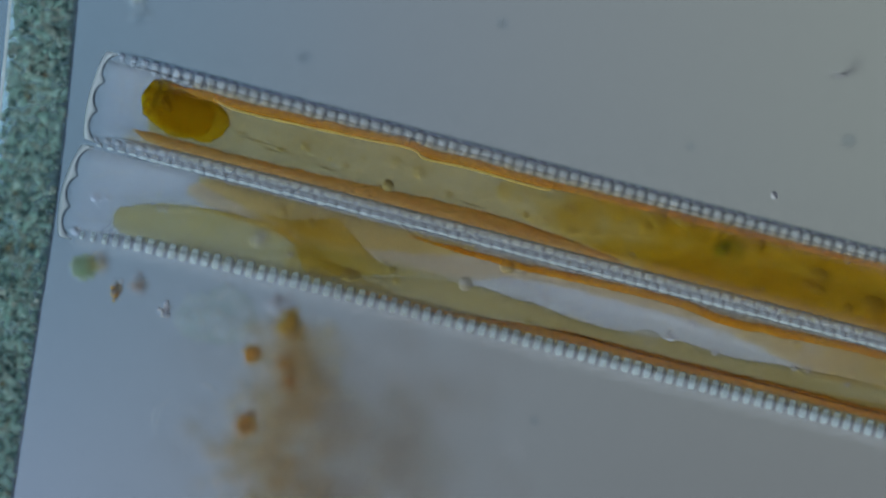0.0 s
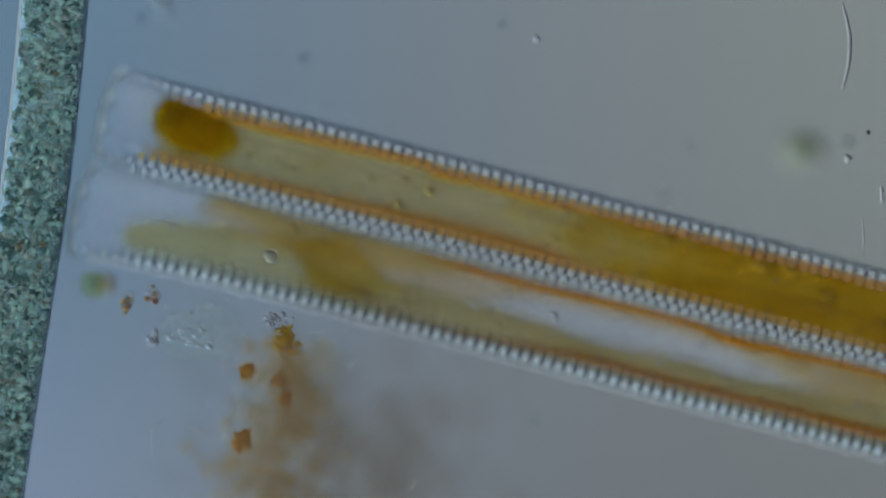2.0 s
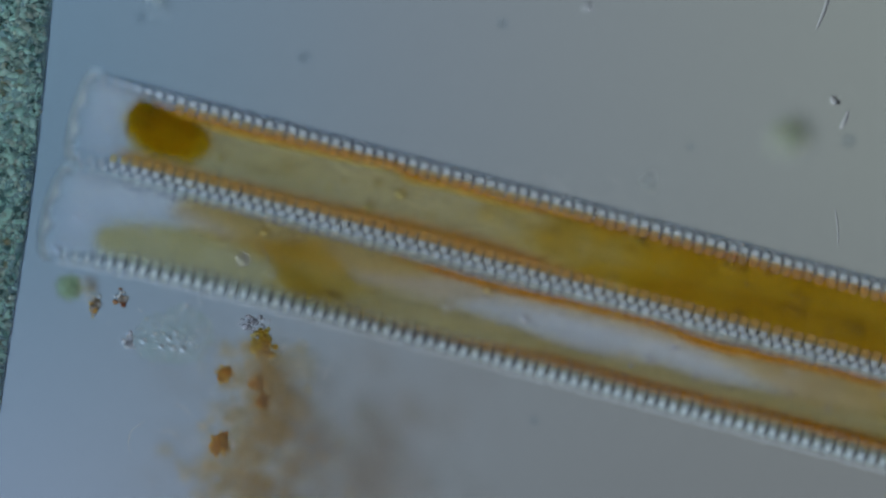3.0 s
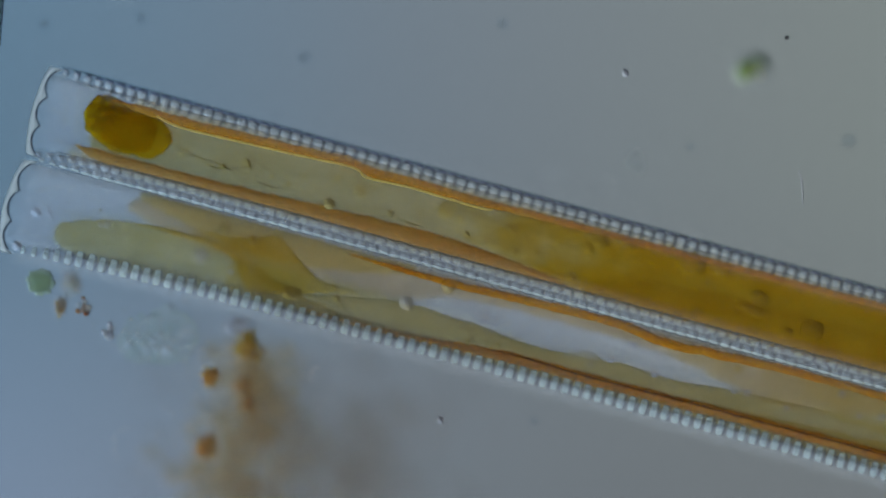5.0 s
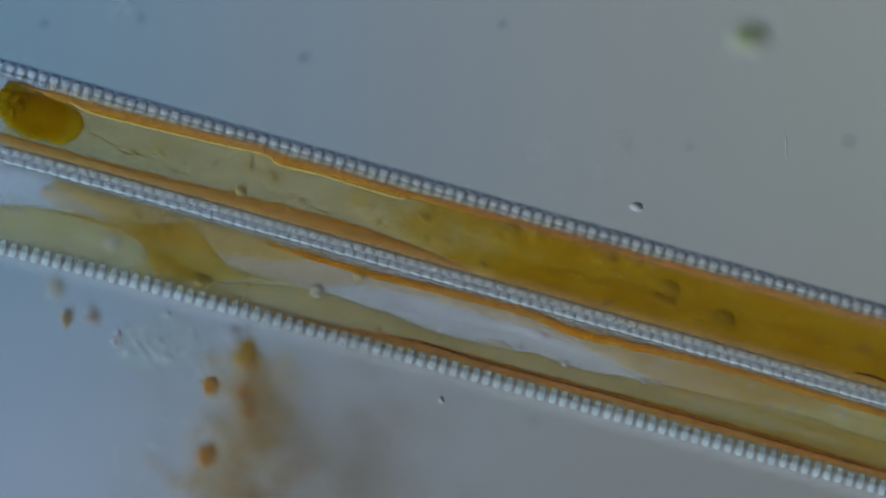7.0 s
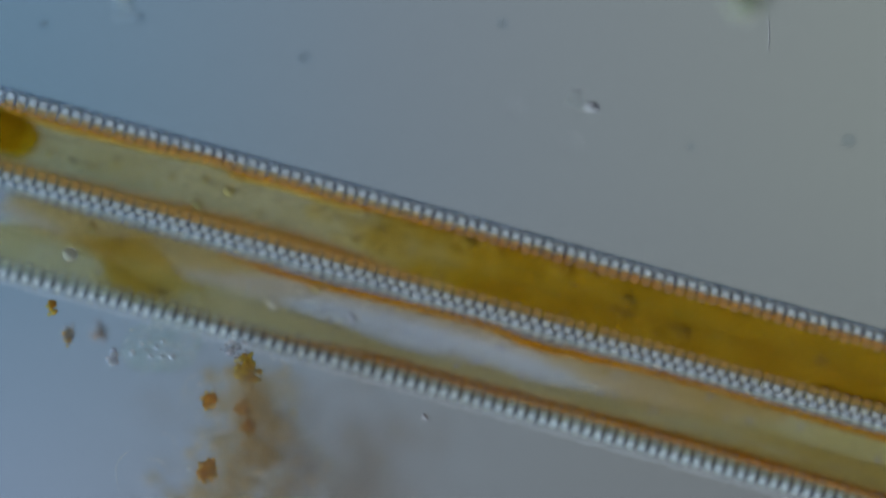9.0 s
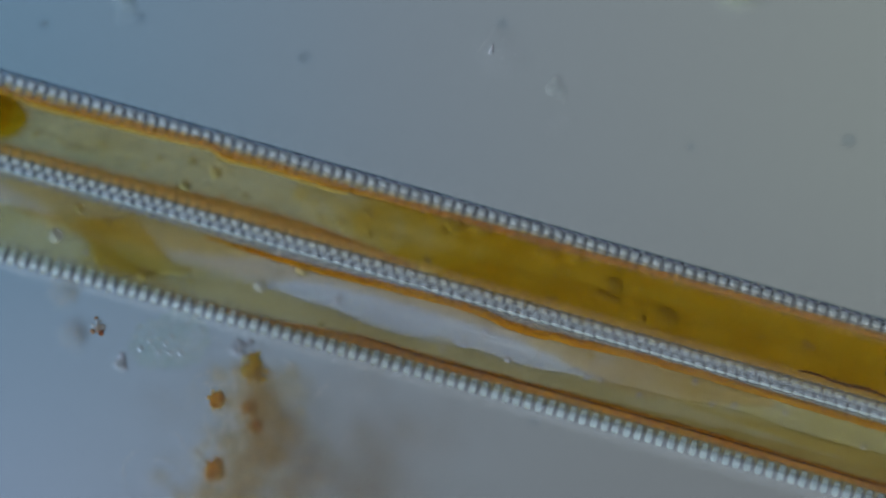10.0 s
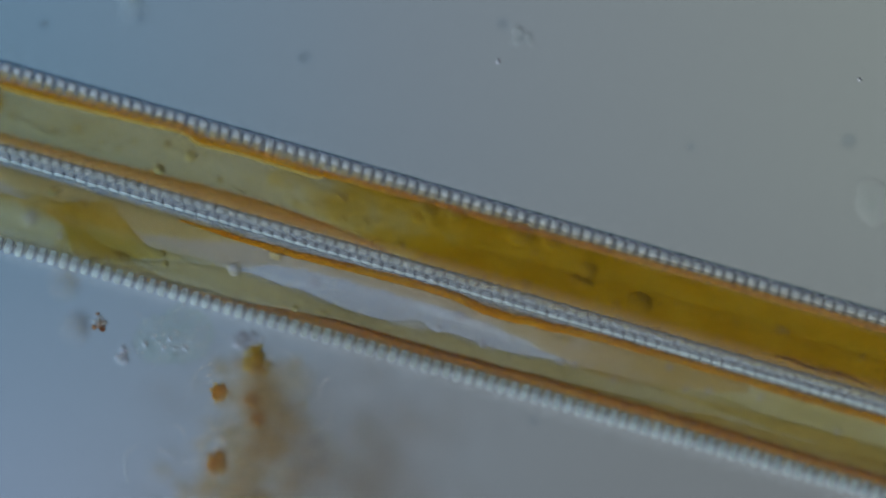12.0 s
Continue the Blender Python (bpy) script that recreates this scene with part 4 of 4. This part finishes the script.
def green_colony():
    d = thing("cell_colony", "round pale green cluster of tiny cells", "algae")
    rnd = random.Random(4)
    put("colony_body", mesh_of("colony_body", *ball(0.017, 3, 0.4, 60, (1, 0.9, 0.4), 3), GREEN_CELL), d, "pale green body")
    for i in range(46):
        a, r = i * 2.399, 0.024 * math.sqrt((i + 0.5) / 46)
        put("cell", mesh_of("cell", *ball(rnd.uniform(0.0035, 0.0055), 2, 0.2, 90), GREEN_CELL), d, "", pose(r * math.cos(a), 0.92 * r * math.sin(a), 0.006 + 0.008 * (1 - (r / 0.028) ** 2)))
    return d


flock = debris_flock()
patch = speckled_patch()
chip_a = fragment("orange_fragment", "small orange and clear fragment in the water", (RUST, FLOCK_CLEAR, CLEAR_BEAD), 41, 0.0125, pose(0, 0, 0))
chip_b = fragment("reddish_fragment", "small dark reddish fragment with a clear fringe", (RED_CHIP, FLOCK_CLEAR), 42, 0.014, pose(0, 0, 0))
chip_c = fragment("clear_fragment", "small glassy crystal-like fragment", (FLOCK_CLEAR, CLEAR_BEAD), 43, 0.012, pose(0, 0, 0))
chip_d = fragment("orange_fragment", "small bright orange fragment near the margin", (GOLD, RUST), 44, 0.012, pose(0, 0, 0))
colony = green_colony()


# ---- small drifting bodies ----
def rod(label, length, radius, bend, material=None):
    pts = [(-bend * 0.5, length / 2, 0), (bend * 0.5, length * 0.15, 0), (bend * 0.4, -length * 0.2, 0), (-bend * 0.5, -length / 2, 0)]
    return tagged(new("rod_bacterium", mesh_of("rod_bacterium", *cord(pts, [radius * 0.6, radius, radius, radius * 0.6], 40, 10), material or CLEAR_BEAD)), label, "bacterium", "drifting specks")


def bead(label, radius, material=None, long=1.0):
    return tagged(new("drifting_grain", mesh_of("drifting_grain", *ball(radius, 3, 0.25, 120, (long, 1, 0.9), int(radius * 9999)), material or CLEAR_BEAD)), label, "grain", "drifting specks")


def swimming_alga():
    d = thing("green_alga", "small yellow-green alga in a clear coat", "algae")
    put("coat", mesh_of("coat", *ball(0.034, 3, 0.08, 60, (1.05, 0.8, 0.5), 2), COAT), d, "clear oval coat")
    for x, y, r, mat in ((-0.012, 0.0, 0.014, LEAF_GREEN), (-0.004, 0.006, 0.010, LEAF_GREEN), (0.013, 0.002, 0.014, GREEN_CELL), (0.006, -0.007, 0.008, GOLD), (-0.010, -0.004, 0.006, DARK_GRAIN)):
        put("plastid", mesh_of("plastid", *ball(r, 3, 0.3, 90, (1, 1, 0.8), int(r * 5000)), mat), d, "green plastid", pose(x, y, 0.010))
    return d


alga = swimming_alga()
long_rod = rod("long curved clear rod drifting in the water", 0.150, 0.0042, 0.012)
short_rod = rod("short clear rod drifting in the water", 0.034, 0.004, 0.002)
thin_rod = rod("very thin clear rod drifting in the water", 0.062, 0.0016, 0.002)
dark_speck = bead("tiny dark grain drifting in the water", 0.004, DARK_GRAIN)
bright_bead = bead("tiny clear bead drifting in the water", 0.007)
oval_cell = bead("small clear oval cell drifting in the water", 0.009, None, 1.4)
round_bead = bead("clear bead with a bright edge in the water", 0.008)
low_bead = bead("small clear bead below the diatoms", 0.007)
late_rod = rod("short faint clear rod high in the water", 0.020, 0.004, 0.002)
late_grain = bead("tiny clear grain high in the water", 0.0045, None, 1.3)
edge_bead = bead("tiny clear bead beside a large faint cell", 0.0045)
pale_flake = fragment("pale_flake", "faint clear flake drifting in the water", (FLAKE,), 51, 0.02, pose(0, 0, 0))
top_flake = fragment("pale_flake", "faint clear flake near the filament", (FLAKE,), 52, 0.03, pose(0, 0, 0))


def big_cell():
    d = thing("clear_cell", "large faint clear cell with small grains", "cell")
    put("cell_wall", mesh_of("cell_wall", *ball(0.042, 3, 0.15, 40, (0.8, 1, 0.5), 6), FAINT), d, "faint clear wall")
    rnd = random.Random(6)
    tagged(put("granular_matter", heap("granular_matter", [(rnd.gauss(0, 0.014), rnd.gauss(0, 0.018), 0.004, rnd.uniform(0.001, 0.0032)) for _ in range(22)], MUCILAGE, 1, 0.4, 61), d), kind="stuff")
    return d


clear_cell = big_cell()
for x, y, r in ((-0.243, 0.341, 0.011), (0.108, 0.401, 0.010), (0.721, 0.193, 0.013), (0.164, -0.304, 0.008), (-0.704, 0.401, 0.010), (-0.534, 0.411, 0.010), (0.441, 0.183, 0.008)):
    tagged(new("dust_mote", mesh_of("dust_mote", *ball(r, 2, 0.4, 90, (1, 1, 0.5), int(r * 9000 + x * 50)), MOTE)), "blurred grey dust mote", "dust", "dust motes").matrix_basis = pose(x, y, -0.03)


# ---- everything that moves ----
def motions():
    focus = [(0, 0.002), (0.5, 0.001), (1.0, 0.0), (1.5, -0.02), (2.0, -0.04), (2.7, -0.042), (4.3, -0.002), (5.0, -0.001), (5.5, 0.0), (7.2, -0.002), (8.8, -0.038), (9.0, -0.034), (9.5, -0.016), (10.5, -0.014), (12.0, -0.014)]
    # degrees by which the pair rolls about its length
    roll = [(0, 0), (9.5, 0), (10.5, -1.0), (11.0, -2.0), (12.0, -5.0)]

    def deep(t):
        return float(np.interp(t, [r[0] for r in focus], [r[1] for r in focus]))

    # seconds, place of the upper cell's corner, turn of the pair
    glide = [
        (0, -0.5955, 0.3478, -14.52),
        (0.5, -0.6200, 0.3373, -14.55),
        (1, -0.5960, 0.3488, -14.78),
        (1.5, -0.5780, 0.3355, -14.84),
        (2, -0.5745, 0.3186, -14.87),
        (2.5, -0.5735, 0.3095, -14.90),
        (2.7, -0.6030, 0.3145, -14.85),
        (4.3, -0.6550, 0.3084, -15.05),
        (4.5, -0.6678, 0.3106, -15.07),
        (5, -0.6960, 0.3212, -15.17),
        (5.5, -0.7200, 0.3218, -15.24),
        (6, -0.7650, 0.3347, -15.33),
        (6.5, -0.8194, 0.3530, -15.63),
        (7, -0.8508, 0.3475, -15.58),
        (7.2, -0.8480, 0.3470, -15.58),
        (8.8, -0.9160, 0.3215, -15.50),
        (9, -0.9268, 0.3245, -15.50),
        (9.5, -0.9394, 0.3670, -15.80),
        (10, -0.9487, 0.3599, -15.88),
        (10.5, -0.9620, 0.3670, -15.92),
        (11, -0.9766, 0.3700, -15.91),
        (11.5, -0.9844, 0.3988, -16.15),
        (12, -0.9935, 0.3888, -16.00),
    ]
    rows_up, rows_low, rows_colony = [], [], []
    for t, x, y, turn in glide:
        lower_end = float(np.interp(t, (8.8, 9.5, 12.0), (0.0, 1.0, 1.0)))
        m = pose(x, y, deep(t) - 0.019 * lower_end, 0, 0, turn) @ pose(0, 0, 0, float(np.interp(t, [r[0] for r in roll], [r[1] for r in roll])), -1.05 * lower_end)
        rows_up.append((t, m))
        rows_low.append((t, m @ pose(LOW[0], LOW[1], 0)))
        lag = float(np.interp(t, (2.5, 4.5, 5.0, 5.5, 6.0, 6.5, 12.0), (-0.006, 0.010, 0.022, 0.038, 0.062, 0.076, 0.076)))
        rows_colony.append((t, pose(lag, 0, 0) @ m @ pose(*(0.062, -0.377), 0.0)))
    walk(upper, rows_up)
    walk(lower, rows_low)
    walk(colony, rows_colony)

    # seconds, place of the flock
    drift = [
        (0, -0.334, -0.186, 0),
        (0.5, -0.365, -0.194, 0.5),
        (1, -0.343, -0.185, 0.5),
        (1.5, -0.334, -0.198, 0.7),
        (2, -0.341, -0.215, 0.8),
        (2.5, -0.346, -0.223, 1),
        (2.7, -0.369, -0.219, 1),
        (4.3, -0.398, -0.235, 1.2),
        (4.5, -0.403, -0.232, 1.2),
        (5, -0.408, -0.226, 1.4),
        (5.5, -0.413, -0.23, 1.8),
        (6, -0.416, -0.228, 2),
        (6.5, -0.406, -0.23, 2),
        (7, -0.408, -0.241, 2.2),
        (7.2, -0.396, -0.243, 2.2),
        (8.8, -0.408, -0.267, 3),
        (9, -0.408, -0.267, 3),
        (9.5, -0.394, -0.257, 3),
        (10, -0.396, -0.266, 3),
        (10.5, -0.399, -0.262, 3),
        (11, -0.399, -0.262, 3),
        (11.5, -0.388, -0.242, 3),
        (12, -0.392, -0.253, 3),
    ]
    walk(flock, [(t, pose(x, y, deep(t), 0, 0, turn)) for t, x, y, turn in drift])
    # each with its way from the flock, and its depth
    apart = ((patch, (0, 2.5, 7.2, 9.5, 12), (-0.068, -0.093, -0.098, -0.088, -0.083), (0.072, 0.072, 0.078, 0.111, 0.105), (0, 1, 2, 2.7, 4.3, 7.2, 8.8), (0.020, 0.020, -0.020, -0.022, 0.006, 0.006, -0.022)),
             (chip_a, (0, 2.5, 4.5, 5.5, 7, 9, 12), (-0.245, -0.213, -0.263, -0.276, -0.258, -0.256, -0.256), (0.112, 0.119, 0.120, 0.128, 0.119, 0.113, 0.113), (0, 2.7, 4.3, 9.0, 9.5), (-0.022, -0.022, -0.005, -0.012, 0.08)),
             (chip_b, (0, 2.5, 4.5, 5.5, 7, 9, 9.5, 12), (-0.205, -0.163, -0.218, -0.236, -0.213, -0.201, -0.213, -0.215), (0.122, 0.134, 0.121, 0.122, 0.122, 0.118, 0.128, 0.121), (0, 2.0, 2.7, 6.0, 7.0, 9.0, 9.5), (0.015, -0.022, -0.022, -0.018, 0.015, 0.015, -0.025)),
             (chip_c, (0, 2.5, 4.5, 5.5, 7, 9, 9.5, 12), (-0.158, -0.175, -0.176, -0.191, -0.169, -0.176, -0.173, -0.175), (0.077, 0.051, 0.078, 0.079, 0.080, 0.073, 0.063, 0.063), (0, 9.0, 9.5), (-0.018, -0.018, -0.006)),
             (chip_d, (0, 2.5, 4.5, 7, 9, 9.5, 12), (-0.275, -0.250, -0.243, -0.279, -0.284, -0.273, -0.277), (0.162, 0.150, 0.165, 0.172, 0.165, 0.193, 0.194), (0, 7.2, 8.8, 9.0, 9.5), (0.05, 0.05, -0.025, -0.025, 0.09)))
    for ob, when, east, north, stage, depth in apart:
        walk(ob, [(t, pose(x + float(np.interp(t, when, east)), y + float(np.interp(t, when, north)), float(np.interp(t, stage, depth)), 0, 0, turn * 3)) for t, x, y, turn in drift])

    # the filament slides out of view
    walk(filament, [(t, pose(x, y, 0.25 * deep(t), 0, 0, turn)) for t, x, y, turn in [
        (0, -0.706, 0.438, 0),
        (0.5, -0.73, 0.439, 0),
        (1, -0.708, 0.439, 0),
        (1.5, -0.692, 0.441, 0),
        (2, -0.687, 0.441, 0),
        (2.5, -0.684, 0.441, 0),
        (2.7, -0.714, 0.445, 0),
        (4.3, -0.797, 0.441, 0),
        (4.5, -0.809, 0.441, 0),
        (5, -0.837, 0.441, 0),
        (5.5, -0.859, 0.441, -0.1),
        (7, -0.914, 0.441, -0.3),
        (9, -0.984, 0.441, -0.5),
        (12, -1.064, 0.441, -0.6),
    ]])

    drifting = [
        (alga, [(0, 0.506, 0.001, -0.030, 0), (0.6, 0.546, 0.069, -0.050, 0), (0.9, 0.568, 0.106, -0.020, 10), (1.2, 0.608, 0.139, 0.000, 0), (1.5, 0.631, 0.153, 0.050, 5), (2, 0.629, 0.171, 0.130, 10), (2.7, 0.621, 0.186, 0.140, 20), (4.3, 0.547, 0.279, 0.060, 30), (4.6, 0.543, 0.299, 0.060, 30), (5.5, 0.543, 0.332, 0.060, 20), (6.4, 0.539, 0.356, 0.070, 10), (7, 0.539, 0.371, 0.085, 0), (7.2, 0.538, 0.381, 0.090, 0), (9, 0.533, 0.433, 0.120, 0), (12, 0.486, 0.511, 0.120, 0)]),
        (long_rod, [(0, 0.711, 0.316, 0.020, -62, 72), (0.5, 0.661, 0.356, 0.030, -45, 52), (0.9, 0.676, 0.376, 0.110, -42, 30), (1.2, 0.678, 0.263, 0.010, -8), (1.5, 0.696, 0.299, 0.000, 0), (2, 0.713, 0.359, 0.000, 0), (2.5, 0.700, 0.416, 0.000, -8), (2.7, 0.690, 0.436, 0.000, -8), (4.3, 0.656, 0.561, 0.000, -8), (12, 0.516, 0.841, 0.000, -8)]),
        (short_rod, [(0, 0.856, 0.021, 0.000, 0), (2, 0.776, 0.096, 0.000, 0), (2.5, 0.742, 0.144, 0.000, 0), (2.7, 0.729, 0.171, 0.000, -20), (4.3, 0.641, 0.501, 0.000, -30), (12, 0.516, 0.741, 0.000, -30)]),
        (thin_rod, [(0, 0.856, 0.021, 0.000, 0), (4.3, 0.659, 0.071, 0.000, 5), (4.9, 0.641, 0.106, 0.000, 5), (5.2, 0.624, 0.111, 0.000, 8), (5.5, 0.621, 0.121, 0.000, 22), (6.1, 0.607, 0.141, 0.000, 28), (6.7, 0.607, 0.163, 0.000, 18), (7, 0.606, 0.186, 0.000, 5), (9, 0.576, 0.381, 0.000, 0), (12, 0.516, 0.641, 0.000, 0)]),
        (dark_speck, [(0, 0.856, 0.141, 0.000, 0), (2.7, 0.716, 0.241, 0.000, 0), (4.3, 0.636, 0.341, 0.000, 0), (4.6, 0.624, 0.356, 0.000, 0), (5.2, 0.606, 0.389, 0.000, 0), (5.5, 0.609, 0.421, 0.000, 0), (5.8, 0.601, 0.436, 0.000, 0), (7, 0.586, 0.501, 0.000, 0), (12, 0.516, 0.641, 0.000, 0)]),
        (bright_bead, [(0, 0.586, 0.095, 0.000, 0), (0.5, 0.549, 0.144, 0.000, 0), (1.0, 0.382, 0.162, 0.000, 0), (1.5, 0.174, 0.336, 0.000, 0), (2.0, 0.165, 0.372, 0.010, 0), (2.7, 0.220, 0.440, 0.040, 0), (4.3, 0.344, 0.303, 0.000, 0), (4.6, 0.320, 0.303, 0.000, 0), (5.2, 0.323, 0.323, 0.000, 0), (5.5, 0.321, 0.346, 0.000, 0), (5.8, 0.323, 0.366, -0.020, 0), (7, 0.306, 0.461, 0.000, 0), (12, 0.216, 0.641, 0.000, 0)]),
        (oval_cell, [(0, 0.616, -0.199, -0.100, 0), (4.3, 0.476, -0.039, -0.100, 0), (5.5, 0.406, 0.041, -0.090, 0), (6.1, 0.384, 0.073, -0.010, 60), (6.5, 0.370, 0.087, 0.000, 10), (7, 0.342, 0.075, 0.000, 0), (7.2, 0.339, 0.081, 0.000, 0), (9, 0.262, 0.251, 0.020, 0), (9.4, 0.236, 0.291, 0.130, 0), (10, 0.096, 0.346, 0.180, 0), (12, -0.084, 0.591, 0.020, 0)]),
        (round_bead, [(0, 0.716, -0.019, 0.000, 0), (1.5, 0.709, 0.091, 0.000, 0), (1.8, 0.713, 0.134, 0.000, 0), (2.1, 0.719, 0.173, 0.000, 0), (2.5, 0.727, 0.223, 0.000, 0), (2.7, 0.714, 0.233, 0.000, 0), (4.3, 0.666, 0.491, 0.000, 0), (12, 0.516, 0.741, 0.000, 0)]),
        (low_bead, [(0, 0.116, -0.359, -0.120, 0), (2.7, 0.036, -0.329, -0.110, 0), (4.3, 0.006, -0.304, -0.010, 0), (5.5, -0.008, -0.299, -0.010, 0), (6.5, 0.009, -0.267, 0.000, 0), (7, -0.003, -0.267, 0.000, 0), (9, -0.032, -0.297, -0.010, 0), (10, -0.064, -0.459, -0.020, 0), (12, -0.084, -0.559, -0.020, 0)]),
        (pale_flake, [(0, 0.456, 0.021, -0.060, 0), (4.3, 0.346, 0.141, -0.060, 0), (7.2, 0.316, 0.191, -0.050, 0), (9, 0.236, 0.261, -0.050, 0), (9.6, 0.219, 0.273, -0.010, 0), (10.5, 0.179, 0.288, 0.000, 20), (10.8, 0.171, 0.291, 0.000, 20), (12, 0.141, 0.373, 0.000, 40)]),
        (top_flake, [(0, -0.542, 0.439, 0.010, 0), (0.5, -0.569, 0.439, 0.010, 0), (1, -0.529, 0.436, 0.010, 0), (1.5, -0.507, 0.433, 0.010, 0), (2.5, -0.494, 0.436, 0.030, 0), (4.3, -0.574, 0.471, 0.030, 0), (9, -0.569, 0.441, 0.030, 0), (12, -0.554, 0.439, 0.040, 0)]),
        (late_rod, [(0, 0.200, 0.100, -0.120, 0), (9, 0.130, 0.250, -0.100, 0), (9.6, 0.100, 0.320, -0.030, -20), (10, 0.085, 0.353, 0.000, -20), (10.3, 0.091, 0.378, 0.000, -25), (10.6, 0.091, 0.395, 0.000, -25), (11, 0.072, 0.416, 0.000, -30), (12, 0.040, 0.500, 0.000, -30)]),
        (late_grain, [(0, 0.300, 0.100, -0.120, 0), (10, 0.200, 0.220, -0.100, 0), (10.7, 0.145, 0.264, -0.020, 0), (11, 0.133, 0.279, 0.000, 0), (11.5, 0.125, 0.304, 0.000, 30), (12, 0.097, 0.332, 0.000, 60)]),
        (edge_bead, [(0, 0.900, -0.300, 0.000, 0), (9.0, 0.860, -0.080, 0.000, 0), (10.3, 0.800, 0.015, 0.000, 0), (10.6, 0.780, 0.031, 0.000, 0), (11, 0.768, 0.050, 0.000, 0), (11.5, 0.759, 0.092, 0.000, 0), (12, 0.737, 0.300, 0.000, 0)]),
        (clear_cell, [(0, 1.116, 0.021, 0.000, 0), (9, 0.876, 0.051, 0.000, 0), (10.8, 0.813, 0.066, 0.000, 0), (11.2, 0.796, 0.071, 0.000, 5), (11.6, 0.779, 0.076, 0.000, 10), (12, 0.763, 0.084, 0.000, 12)]),
    ]
    for ob, rows in drifting:
        walk(ob, [(t, pose(x, y, z, *(tilt or [0]), 0, a)) for t, x, y, z, a, *tilt in rows])


motions()
